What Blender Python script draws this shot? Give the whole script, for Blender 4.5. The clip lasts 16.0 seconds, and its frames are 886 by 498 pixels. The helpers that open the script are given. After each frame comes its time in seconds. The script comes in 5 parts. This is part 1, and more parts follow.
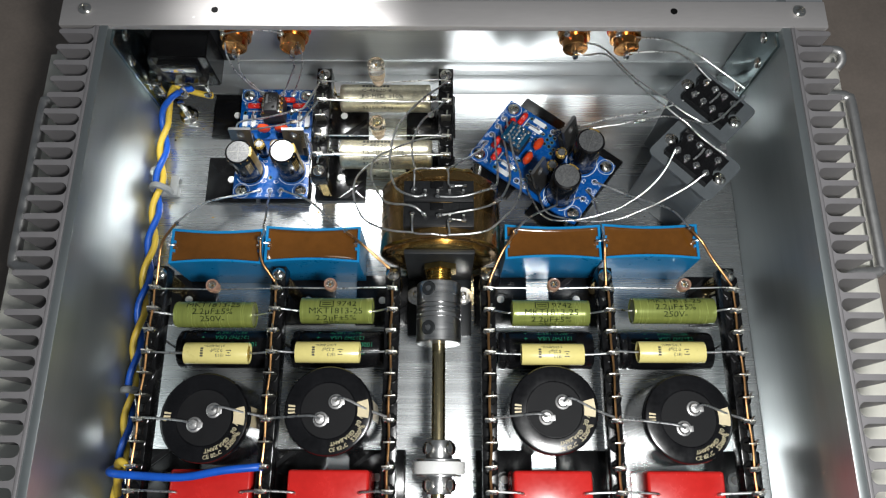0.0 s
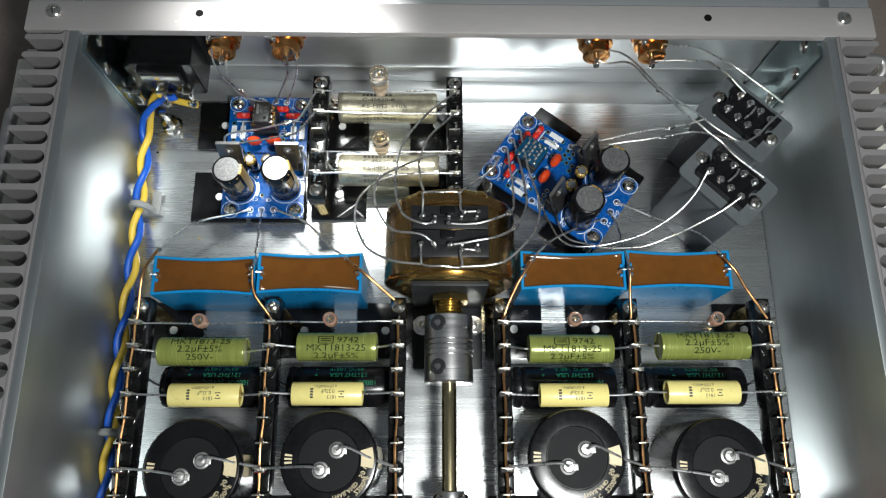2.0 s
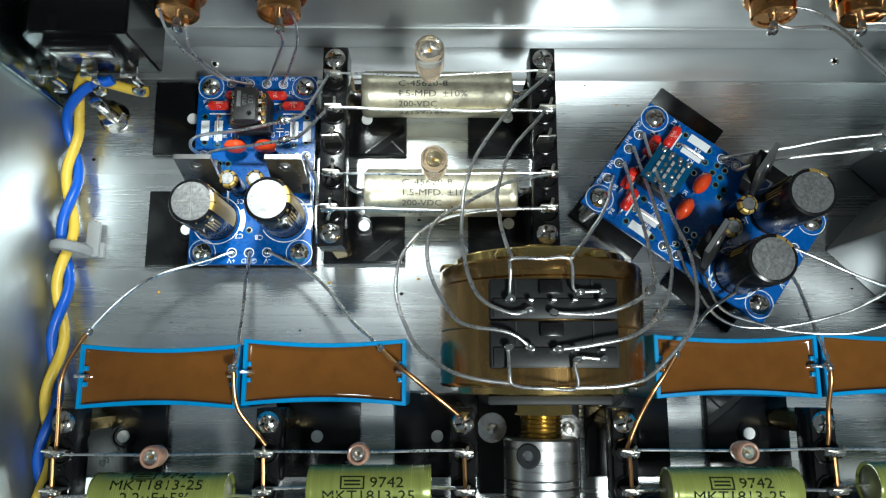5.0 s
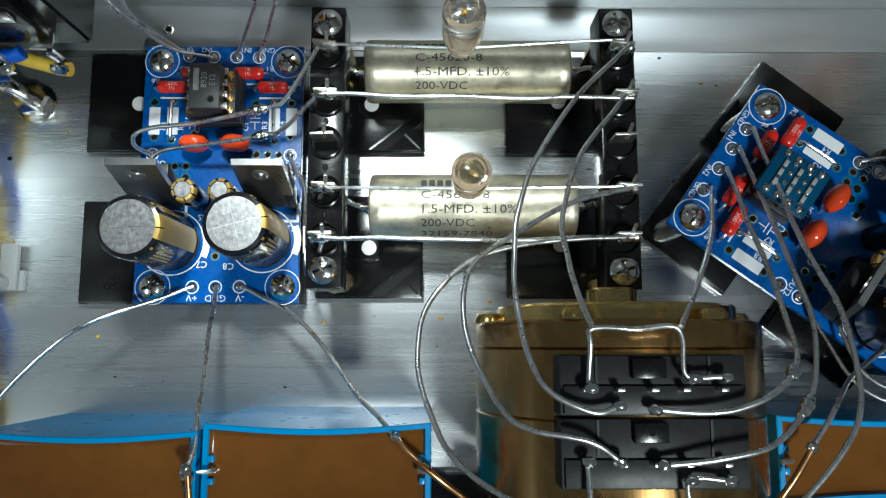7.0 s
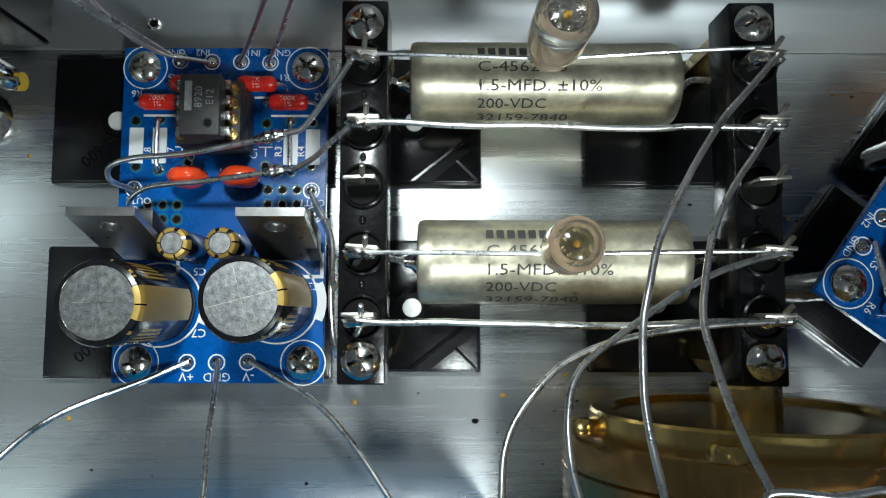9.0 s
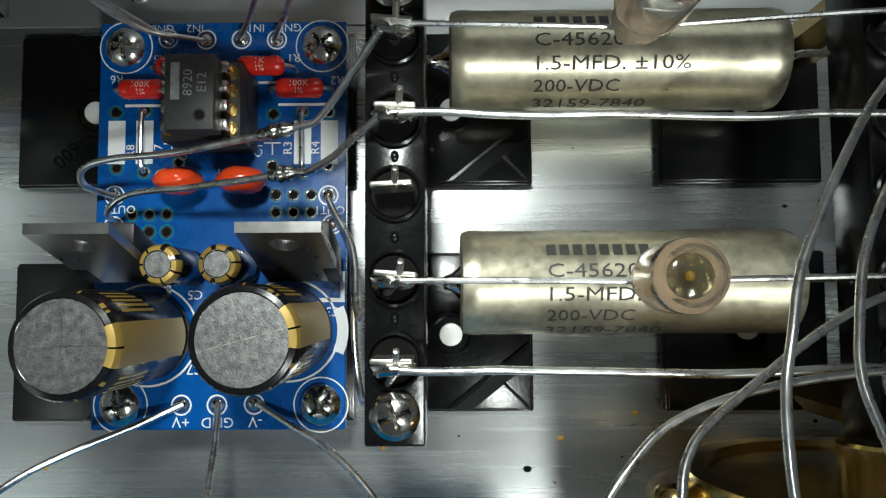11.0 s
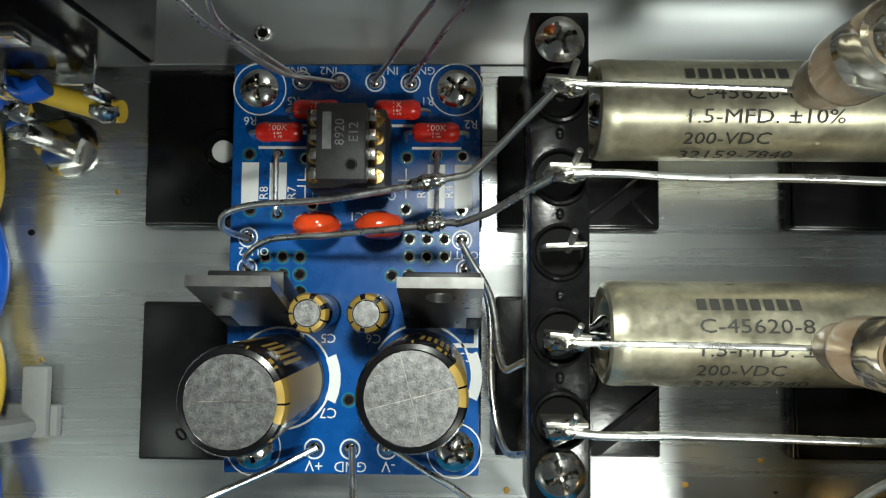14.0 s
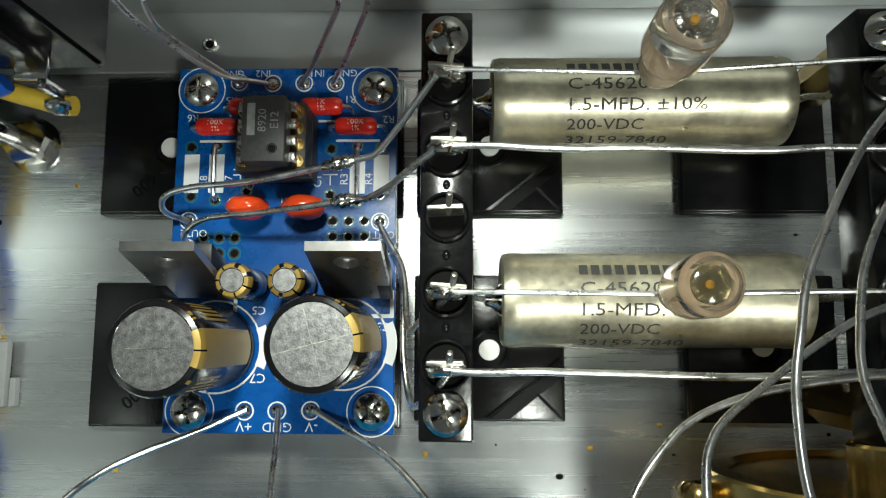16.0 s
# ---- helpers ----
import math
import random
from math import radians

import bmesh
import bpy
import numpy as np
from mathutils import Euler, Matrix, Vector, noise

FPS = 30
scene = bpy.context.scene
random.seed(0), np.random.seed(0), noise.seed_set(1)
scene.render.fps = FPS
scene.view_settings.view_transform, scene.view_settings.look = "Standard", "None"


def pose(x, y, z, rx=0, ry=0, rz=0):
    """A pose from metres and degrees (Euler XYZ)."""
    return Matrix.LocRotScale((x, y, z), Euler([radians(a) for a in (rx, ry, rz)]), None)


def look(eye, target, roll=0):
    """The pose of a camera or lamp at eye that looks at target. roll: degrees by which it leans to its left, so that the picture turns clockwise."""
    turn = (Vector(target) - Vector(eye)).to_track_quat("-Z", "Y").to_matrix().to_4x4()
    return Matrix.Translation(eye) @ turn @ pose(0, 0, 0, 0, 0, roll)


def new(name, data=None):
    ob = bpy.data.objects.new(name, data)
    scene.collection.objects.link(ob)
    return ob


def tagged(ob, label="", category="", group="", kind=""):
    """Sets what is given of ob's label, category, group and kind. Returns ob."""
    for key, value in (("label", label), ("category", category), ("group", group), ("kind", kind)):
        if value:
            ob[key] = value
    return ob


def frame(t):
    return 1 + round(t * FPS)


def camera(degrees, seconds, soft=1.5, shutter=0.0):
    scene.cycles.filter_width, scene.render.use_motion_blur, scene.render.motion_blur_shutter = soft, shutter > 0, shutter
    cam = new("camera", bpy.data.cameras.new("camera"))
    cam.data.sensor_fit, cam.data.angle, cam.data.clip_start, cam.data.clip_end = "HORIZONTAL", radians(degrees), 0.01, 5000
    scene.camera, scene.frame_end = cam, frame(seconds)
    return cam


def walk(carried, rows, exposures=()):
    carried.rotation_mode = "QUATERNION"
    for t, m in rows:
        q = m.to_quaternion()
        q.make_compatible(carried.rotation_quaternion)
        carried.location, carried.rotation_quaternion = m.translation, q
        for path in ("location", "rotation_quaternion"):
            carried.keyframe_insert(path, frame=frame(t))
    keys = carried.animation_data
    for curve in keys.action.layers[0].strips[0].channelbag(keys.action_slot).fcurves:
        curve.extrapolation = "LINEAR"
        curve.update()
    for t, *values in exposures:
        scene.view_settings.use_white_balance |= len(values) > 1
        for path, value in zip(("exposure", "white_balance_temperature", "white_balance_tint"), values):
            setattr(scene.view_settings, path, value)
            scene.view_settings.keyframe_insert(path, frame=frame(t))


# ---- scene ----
cam = camera(63.6, 16.0, soft=1.2)
# seconds, eye in millimetres, turn in degrees
ROWS = [
    (0, 1.07, -13.56, 330.20, 17.909, -0.029, 0.230),
    (0.5, -2.66, -11.29, 327.78, 17.583, -0.345, 0.152),
    (1, -3.76, -4.09, 324.91, 17.180, -0.460, 0.077),
    (1.5, -7.45, 2.59, 318.51, 16.954, -0.755, -0.021),
    (2, -7.97, 12.45, 309.44, 16.561, -0.969, -0.060),
    (2.5, -9.02, 24.32, 297.87, 15.630, -1.091, -0.099),
    (3, -11.33, 39.16, 284.79, 14.236, -1.060, 0.195),
    (3.5, -15.01, 52.78, 269.35, 12.748, -0.742, -0.202),
    (4, -18.14, 62.41, 251.55, 11.950, -0.427, -0.283),
    (4.2, -20.77, 66.69, 243.59, 11.670, -0.384, -0.223),
    (6.3, -30.55, 100.57, 183.15, 8.407, -0.832, 0.139),
    (6.5, -30.90, 102.82, 177.53, 8.031, -0.788, 0.006),
    (7, -34.80, 107.59, 166.82, 7.439, -0.611, -0.051),
    (7.5, -37.64, 112.82, 156.77, 6.785, -0.587, -0.114),
    (8, -41.23, 116.63, 148.68, 6.417, -0.454, 0.167),
    (8.5, -43.85, 122.92, 140.88, 5.381, -0.416, 0.078),
    (8.7, -44.66, 125.31, 137.70, 5.272, -0.488, 0.110),
    (10.8, -47.90, 134.28, 111.97, 3.984, 0.758, -0.250),
    (11, -49.99, 134.83, 111.14, 3.846, 0.680, -0.314),
    (11.5, -57.11, 138.56, 110.32, 3.499, 0.667, -0.114),
    (12, -61.46, 140.39, 109.28, 3.336, 0.879, 0.209),
    (12.5, -66.49, 141.03, 107.69, 3.196, 1.093, 0.548),
    (13, -71.72, 140.72, 109.19, 3.397, 1.125, 0.835),
    (13.5, -70.50, 141.63, 110.28, 3.429, 1.215, 0.867),
    (14, -68.13, 141.71, 111.61, 3.680, 1.252, 0.510),
    (14.5, -67.41, 141.28, 117.18, 4.874, 1.417, 0.519),
    (15, -65.13, 138.96, 117.55, 5.851, 1.248, 0.974),
    (15.5, -57.47, 133.62, 120.19, 6.565, 1.619, 0.552),
    (16, -54.00, 130.78, 121.63, 7.269, 1.781, 0.205),
]
walk(cam, [(t, pose(x / 1000, y / 1000, z / 1000, rx, ry, rz)) for t, x, y, z, rx, ry, rz in ROWS],
     exposures=[(0, -0.4, 6300, 8), (4, -0.2, 6150, 1), (6.3, -0.45, 5800, -2), (8.7, -0.92, 5850, -1), (11, -1.18, 6250, -1), (14, -1.12, 6500, -3), (16, -0.95, 6550, -4)])

# ---- world and light ----
world = bpy.data.worlds.new("room")
scene.world = world
world.use_nodes = True
wn = world.node_tree.nodes
wn["Background"].inputs[0].default_value = (0.75, 0.8, 0.85, 1)
wn["Background"].inputs[1].default_value = 0.15

# fixed stand-ins, over the front and the board, for the camera's one moving lamp
# added over the front to balance brightness; no real lamp stands here
front_data = bpy.data.lights.new("standin_lamp_front", "AREA")
front_data.shape, front_data.size, front_data.size_y = "RECTANGLE", 0.05, 0.05
front_data.energy, front_data.color = 1.75, (1.0, 0.98, 0.95)
new("standin_lamp_front", front_data).matrix_world = look((0.07, -0.05, 0.345), (0.0, 0.04, 0))
# added spot where the carried lamp ends its path, cone kept to the board
board_data = bpy.data.lights.new("standin_lamp_board", "SPOT")
board_data.energy, board_data.color, board_data.shadow_soft_size = 2.2, (1.0, 0.98, 0.95), 0.011
board_data.spot_size, board_data.spot_blend = radians(64), 0.8
new("standin_lamp_board", board_data).matrix_world = look((-0.062, 0.193, 0.158), (-0.072, 0.158, 0))


# ---- materials ----
def mat(name, col, rough=0.5, metal=0.0, vary=0.12, scale=150.0, bump=0.0, fine=900.0, stretch=(1, 1, 1),
        coat=0.0, trans=0.0, ior=1.5, rvary=0.1, spec=0.5):
    m = bpy.data.materials.new(name)
    m.use_nodes = True
    nt = m.node_tree
    n, link = nt.nodes, nt.links.new
    b = n["Principled BSDF"]
    b.inputs["Metallic"].default_value = metal
    b.inputs["IOR"].default_value = ior
    b.inputs["Specular IOR Level"].default_value = spec
    b.inputs["Coat Weight"].default_value = coat
    b.inputs["Coat Roughness"].default_value = 0.08
    b.inputs["Transmission Weight"].default_value = trans
    tc = n.new("ShaderNodeTexCoord")
    mp = n.new("ShaderNodeMapping")
    mp.inputs["Scale"].default_value = stretch
    link(tc.outputs["Object"], mp.inputs[0])
    big = n.new("ShaderNodeTexNoise")
    big.inputs["Scale"].default_value = scale
    big.inputs["Detail"].default_value = 5
    link(mp.outputs[0], big.inputs["Vector"])
    small = n.new("ShaderNodeTexNoise")
    small.inputs["Scale"].default_value = fine
    small.inputs["Detail"].default_value = 3
    link(mp.outputs[0], small.inputs["Vector"])
    mixn = n.new("ShaderNodeMath")
    mixn.operation = "MULTIPLY_ADD"
    mixn.inputs[1].default_value = 0.4
    link(small.outputs["Fac"], mixn.inputs[0])
    sc = n.new("ShaderNodeMath")
    sc.operation = "MULTIPLY"
    sc.inputs[1].default_value = 0.6
    link(big.outputs["Fac"], sc.inputs[0])
    link(sc.outputs[0], mixn.inputs[2])
    ramp = n.new("ShaderNodeValToRGB")
    lo = [max(0.0, c * (1 - vary)) for c in col]
    hi = [min(1.0, c * (1 + vary)) for c in col]
    ramp.color_ramp.elements[0].position, ramp.color_ramp.elements[1].position = 0.3, 0.7
    ramp.color_ramp.elements[0].color = (*lo, 1)
    ramp.color_ramp.elements[1].color = (*hi, 1)
    link(mixn.outputs[0], ramp.inputs[0])
    link(ramp.outputs[0], b.inputs["Base Color"])
    rr = n.new("ShaderNodeMapRange")
    rr.inputs["From Min"].default_value, rr.inputs["From Max"].default_value = 0.3, 0.7
    rr.inputs["To Min"].default_value = max(0.02, rough - rvary * 0.5)
    rr.inputs["To Max"].default_value = min(1.0, rough + rvary * 0.5)
    link(mixn.outputs[0], rr.inputs["Value"])
    link(rr.outputs[0], b.inputs["Roughness"])
    if bump:
        bp = n.new("ShaderNodeBump")
        bp.inputs["Strength"].default_value = bump
        bp.inputs["Distance"].default_value = 0.0002
        link(mixn.outputs[0], bp.inputs["Height"])
        link(bp.outputs[0], b.inputs["Normal"])
    return m


M = dict(
    floor=mat("brushed_aluminium_floor", (0.62, 0.64, 0.645), 0.27, 0.9, 0.05, 60, 0.09, 400, (0.08, 3.5, 1), rvary=0.06),
    wall=mat("aluminium_wall", (0.44, 0.475, 0.48), 0.42, 0.9, 0.06, 60, 0.06, 400, (1, 0.15, 3), rvary=0.08),
    rear=mat("aluminium_rear", (0.68, 0.70, 0.71), 0.36, 0.85, 0.05, 60, 0.06, 400, (0.1, 1, 3), rvary=0.08),
    rail=mat("aluminium_rail", (0.44, 0.42, 0.415), 0.5, 0.35, 0.05, 80, 0.05, 900, (0.2, 1, 1)),
    sink=mat("anodised_heat_sink", (0.26, 0.248, 0.255), 0.55, 0.3, 0.06, 120, 0.05, 1500),
    zinc=mat("zinc_plate", (0.36, 0.44, 0.45), 0.2, 1.0, 0.12, 60, 0.05, 500),
    black=mat("black_moulded_plastic", (0.006, 0.006, 0.0065), 0.19, 0, 0.3, 260, 0.22, 1400, rvary=0.08, spec=0.35),
    black2=mat("black_satin_plastic", (0.014, 0.0145, 0.0155), 0.42, 0, 0.2, 200, 0.15, 1200, spec=0.3),
    sleeve=mat("black_shrink_sleeve", (0.006, 0.006, 0.007), 0.2, 0, 0.3, 120, 0.05, 700, spec=0.4),
    bracket=mat("black_painted_steel", (0.018, 0.020, 0.022), 0.5, 0, 0.15, 120, 0.1, 900, spec=0.25),
    pcb=mat("blue_solder_mask", (0.002, 0.072, 0.30), 0.28, 0, 0.16, 120, 0.08, 600, rvary=0.1, spec=0.5),
    pcb2=mat("teal_blue_mask", (0.004, 0.05, 0.11), 0.3, 0, 0.2, 200, 0.1, 900, spec=0.2),
    silk=mat("white_ink", (0.75, 0.77, 0.78), 0.6, 0, 0.06),
    tin=mat("tinned_wire", (0.93, 0.92, 0.90), 0.30, 1.0, 0.14, 250, 0.25, 1100, rvary=0.2),
    solder=mat("solder", (0.80, 0.79, 0.77), 0.12, 1, 0.2, 500, 0.7, 1500, rvary=0.18),
    steel=mat("plated_steel", (0.82, 0.80, 0.76), 0.15, 1, 0.12, 250, 0.45, 900, rvary=0.12),
    turned=mat("turned_steel", (0.62, 0.62, 0.62), 0.3, 1, 0.1, 100, 0.2, 500, (0.2, 6, 0.2)),
    copper=mat("copper_wire", (0.62, 0.33, 0.14), 0.3, 1, 0.15, 250, 0.2, 1500),
    brass=mat("brass", (0.66, 0.48, 0.18), 0.22, 1, 0.12, 150, 0.08, 900),
    bronze=mat("lacquered_bronze", (0.46, 0.28, 0.10), 0.24, 1, 0.1, 60, 0.05, 500, (6, 0.3, 0.3), coat=0.3),
    gold=mat("gold_plate", (0.74, 0.37, 0.13), 0.2, 1, 0.08, 150),
    rod=mat("brass_rod", (0.55, 0.47, 0.28), 0.25, 1, 0.12, 120, 0.1, 700, (3, 0.2, 3)),
    res=mat("red_resistor_lacquer", (0.62, 0.02, 0.012), 0.25, 0, 0.12, 300, 0.08, 900, coat=0.3),
    dip=mat("orange_red_dip", (0.60, 0.055, 0.012), 0.16, 0, 0.12, 300, 0.08, 600, coat=0.5),
    redbox=mat("red_epoxy_case", (0.58, 0.018, 0.015), 0.25, 0, 0.1, 100, 0.06, 500, coat=0.3),
    foil=mat("etched_foil", (0.33, 0.33, 0.33), 0.38, 0.88, 0.45, 1100, 0.3, 4500),
    print_gold=mat("gold_print", (0.36, 0.24, 0.055), 0.4, 0.3, 0.12),
    can=mat("dull_tin_can", (0.62, 0.58, 0.44), 0.36, 0.85, 0.3, 240, 0.12, 900, rvary=0.2),
    ink=mat("dark_ink", (0.05, 0.05, 0.045), 0.5, 0, 0.2),
    ink_green=mat("green_ink", (0.012, 0.20, 0.10), 0.5, 0, 0.1),
    ink_grey=mat("grey_ink", (0.35, 0.36, 0.36), 0.5, 0, 0.1),
    ink_cream=mat("cream_ink", (0.66, 0.56, 0.36), 0.5, 0, 0.1),
    ink_pale=mat("pale_red_ink", (0.80, 0.55, 0.50), 0.5, 0, 0.1),
    green=mat("green_film_wrap", (0.25, 0.29, 0.07), 0.25, 0.3, 0.18, 60, 0.15, 500, (6, 0.3, 0.3), coat=0.4),
    green_end=mat("resin_end", (0.30, 0.32, 0.14), 0.35, 0, 0.2),
    yellow=mat("yellow_film_wrap", (0.78, 0.68, 0.25), 0.3, 0, 0.06, 120, 0.05, 600, coat=0.25),
    amber_end=mat("amber_resin", (0.50, 0.34, 0.06), 0.25, 0, 0.2),
    blue=mat("blue_case", (0.01, 0.22, 0.50), 0.3, 0, 0.1, 120, 0.05, 600),
    epoxy=mat("brown_epoxy", (0.125, 0.047, 0.007), 0.1, 0, 0.2, 60, 0.06, 300, coat=0.4),
    glass=mat("clear_glass", (0.98, 0.97, 0.94), 0.10, 0, 0.01, 150, 0, 900, trans=1.0, ior=1.4),
    rosy=mat("rosy_resin", (0.62, 0.48, 0.34), 0.25, 0, 0.2, 300),
    cream=mat("cream_resin", (0.62, 0.55, 0.45), 0.3, 0, 0.1, 300),
    cable_y=mat("yellow_insulation", (0.75, 0.52, 0.06), 0.35, 0, 0.08, 200, 0.05, 700),
    cable_b=mat("blue_insulation", (0.01, 0.10, 0.55), 0.35, 0, 0.1, 200, 0.05, 700),
    grey=mat("grey_plastic", (0.27, 0.28, 0.28), 0.5, 0, 0.1),
    nylon=mat("white_nylon", (0.78, 0.78, 0.76), 0.4, 0, 0.05),
    enamel=mat("grey_enamel", (0.10, 0.112, 0.12), 0.4, 0.1, 0.12, 120, 0.12, 900),
    red_ins=mat("red_insulator", (0.65, 0.03, 0.02), 0.3, 0, 0.1),
    bench=mat("bench_laminate", (0.21, 0.175, 0.15), 0.6, 0, 0.15, 40, 0.1, 600),
    pad=mat("white_foam_sheet", (0.72, 0.70, 0.64), 0.8, 0, 0.06, 80, 0.2, 900),
    tab=mat("plain_metal_tab", (0.36, 0.355, 0.35), 0.3, 0.95, 0.12, 150, 0.1, 900),
    bung=mat("rubber_bung", (0.010, 0.010, 0.011), 0.6, 0, 0.2, 150, 0.1, 900, spec=0.15),
    cream_board=mat("cream_paint", (0.80, 0.78, 0.70), 0.6, 0, 0.05, 80, 0.05, 600),
    wax=mat("waxy_cream_resin", (0.86, 0.83, 0.77), 0.07, 0, 0.06, 300, 0.05, 900, trans=0.96, ior=1.42, coat=0.4),
    wax2=mat("waxy_amber_resin", (0.82, 0.76, 0.66), 0.07, 0, 0.15, 300, 0.05, 900, trans=0.96, ior=1.42, coat=0.4),
    wax3=mat("waxy_rosy_resin", (0.58, 0.36, 0.27), 0.18, 0, 0.15, 300, 0.05, 900, trans=0.5, ior=1.4),
    chip=mat("grey_moulded_epoxy", (0.026, 0.026, 0.027), 0.5, 0, 0.3, 900, 0.35, 2500, spec=0.4),
    ink_chip=mat("faint_grey_ink", (0.16, 0.165, 0.165), 0.5, 0, 0.25, 900),
    contact=mat("gold_contact", (0.86, 0.60, 0.22), 0.18, 1, 0.08, 300),
    pad_rim=mat("bare_mask_rim", (0.008, 0.15, 0.26), 0.3, 0, 0.1, 300),
    flux=mat("amber_flux", (0.48, 0.27, 0.04), 0.2, 0, 0.2, 300),
    handle=mat("satin_plated_bar", (0.62, 0.61, 0.60), 0.42, 0.9, 0.1, 150, 0.1, 900),
    lug=mat("tarnished_tin", (0.62, 0.60, 0.54), 0.36, 1, 0.25, 400, 0.4, 1200, rvary=0.2),
    ink_deep=mat("black_green_ink", (0.012, 0.018, 0.006), 0.6, 0, 0.1, spec=0.1),
    dark=mat("dark_recess", (0.005, 0.005, 0.005), 0.7, 0, 0.1, spec=0.1),
)

# ---- building helpers (millimetres) ----
MM = 0.001


def bx(bm, x0, x1, y0, y1, z0, z1, bev=0.0, seg=2):
    vs = [bm.verts.new(c) for c in ((x0, y0, z0), (x1, y0, z0), (x1, y1, z0), (x0, y1, z0),
                                    (x0, y0, z1), (x1, y0, z1), (x1, y1, z1), (x0, y1, z1))]
    fs = [bm.faces.new([vs[i] for i in f]) for f in
          ((3, 2, 1, 0), (4, 5, 6, 7), (0, 1, 5, 4), (1, 2, 6, 5), (2, 3, 7, 6), (3, 0, 4, 7))]
    if bev:
        es = list({e for f in fs for e in f.edges})
        bmesh.ops.bevel(bm, geom=es, offset=bev, segments=seg, affect="EDGES", profile=0.5)
    return bm


def frame_of(d):
    d = Vector(d).normalized()
    a = Vector((0, 0, 1)) if abs(d.z) < 0.9 else Vector((1, 0, 0))
    u = d.cross(a).normalized()
    return u, d.cross(u).normalized(), d


def rev(bm, origin, axis, prof, seg=24, cap=True):
    """Surface of revolution: prof is a run of (distance along the axis, radius)."""
    u, v, d = frame_of(axis)
    o = Vector(origin)
    rings = []
    for h, r in prof:
        if r < 1e-6:
            rings.append([bm.verts.new(o + d * h)])
        else:
            rings.append([bm.verts.new(o + d * h + (u * math.cos(a) + v * math.sin(a)) * r)
                          for a in (2 * math.pi * i / seg for i in range(seg))])
    for a, b in zip(rings, rings[1:]):
        for i in range(seg):
            j = (i + 1) % seg
            if len(a) == 1 and len(b) == 1:
                continue
            if len(a) == 1:
                bm.faces.new((a[0], b[i], b[j]))
            elif len(b) == 1:
                bm.faces.new((a[i], b[0], a[j]))
            else:
                bm.faces.new((a[i], b[i], b[j], a[j]))
    if cap:
        for ring, flip in ((rings[0], True), (rings[-1], False)):
            if len(ring) > 2:
                bm.faces.new(ring if flip else ring[::-1])
    return bm


def cyl(bm, p0, p1, r, seg=20, bev=0.0, r2=None):
    p0, p1 = Vector(p0), Vector(p1)
    L = (p1 - p0).length
    r2 = r if r2 is None else r2
    prof = [(0, r), (L, r2)] if not bev else [(0, r - bev), (bev * 0.3, r - bev * 0.3), (bev, r), (L - bev, r2), (L - bev * 0.3, r2 - bev * 0.3), (L, r2 - bev)]
    return rev(bm, p0, p1 - p0, prof, seg)


def smooth_path(pts, step=4):
    P = [Vector(p) for p in pts]
    if len(P) < 3:
        return P
    E = [P[0] * 2 - P[1]] + P + [P[-1] * 2 - P[-2]]
    out = []
    for i in range(1, len(E) - 2):
        a, b, c, d = E[i - 1:i + 3]
        for k in range(step):
            t = k / step
            out.append(0.5 * ((2 * b) + (c - a) * t + (2 * a - 5 * b + 4 * c - d) * t * t + (3 * b - a - 3 * c + d) * t ** 3))
    out.append(P[-1])
    return out


def tube(bm, pts, r, seg=8, step=5, smooth=True, taper=None):
    P = smooth_path(pts, step) if smooth else [Vector(p) for p in pts]
    d0 = (P[1] - P[0]).normalized()
    u = frame_of(d0)[0]
    rings = []
    for i, p in enumerate(P):
        d = (P[min(i + 1, len(P) - 1)] - P[max(i - 1, 0)]).normalized()
        u = (u - d * u.dot(d)).normalized()
        v = d.cross(u)
        rr = r if taper is None else r * taper(i / (len(P) - 1))
        rings.append([bm.verts.new(p + (u * math.cos(a) + v * math.sin(a)) * rr) for a in (2 * math.pi * k / seg for k in range(seg))])
    for a, b in zip(rings, rings[1:]):
        for i in range(seg):
            j = (i + 1) % seg
            bm.faces.new((a[i], a[j], b[j], b[i]))
    bm.faces.new(rings[0][::-1])
    bm.faces.new(rings[-1])
    return bm


def blob(bm, c, rx, ry, rz, seg=12, rings=7, rough=0.0):
    """A rounded lump."""
    c = Vector(c)
    rows = []
    for j in range(rings + 1):
        a = math.pi * j / rings
        if j in (0, rings):
            rows.append([bm.verts.new(c + Vector((0, 0, -rz * math.cos(a))))])
            continue
        row = []
        for i in range(seg):
            b = 2 * math.pi * i / seg
            q = Vector((rx * math.sin(a) * math.cos(b), ry * math.sin(a) * math.sin(b), -rz * math.cos(a)))
            if rough:
                q *= 1 + rough * noise.noise((c + q) * 0.9)
            row.append(bm.verts.new(c + q))
        rows.append(row)
    for a, b in zip(rows, rows[1:]):
        for i in range(seg):
            j = (i + 1) % seg
            if len(a) == 1:
                bm.faces.new((a[0], b[j], b[i]))
            elif len(b) == 1:
                bm.faces.new((a[i], a[j], b[0]))
            else:
                bm.faces.new((a[i], a[j], b[j], b[i]))
    return bm


def prism(bm, outline, z0, z1):
    lo = [bm.verts.new((x, y, z0)) for x, y in outline]
    hi = [bm.verts.new((x, y, z1)) for x, y in outline]
    n = len(outline)
    bm.faces.new(lo[::-1])
    bm.faces.new(hi)
    for i in range(n):
        j = (i + 1) % n
        bm.faces.new((lo[i], lo[j], hi[j], hi[i]))
    return bm


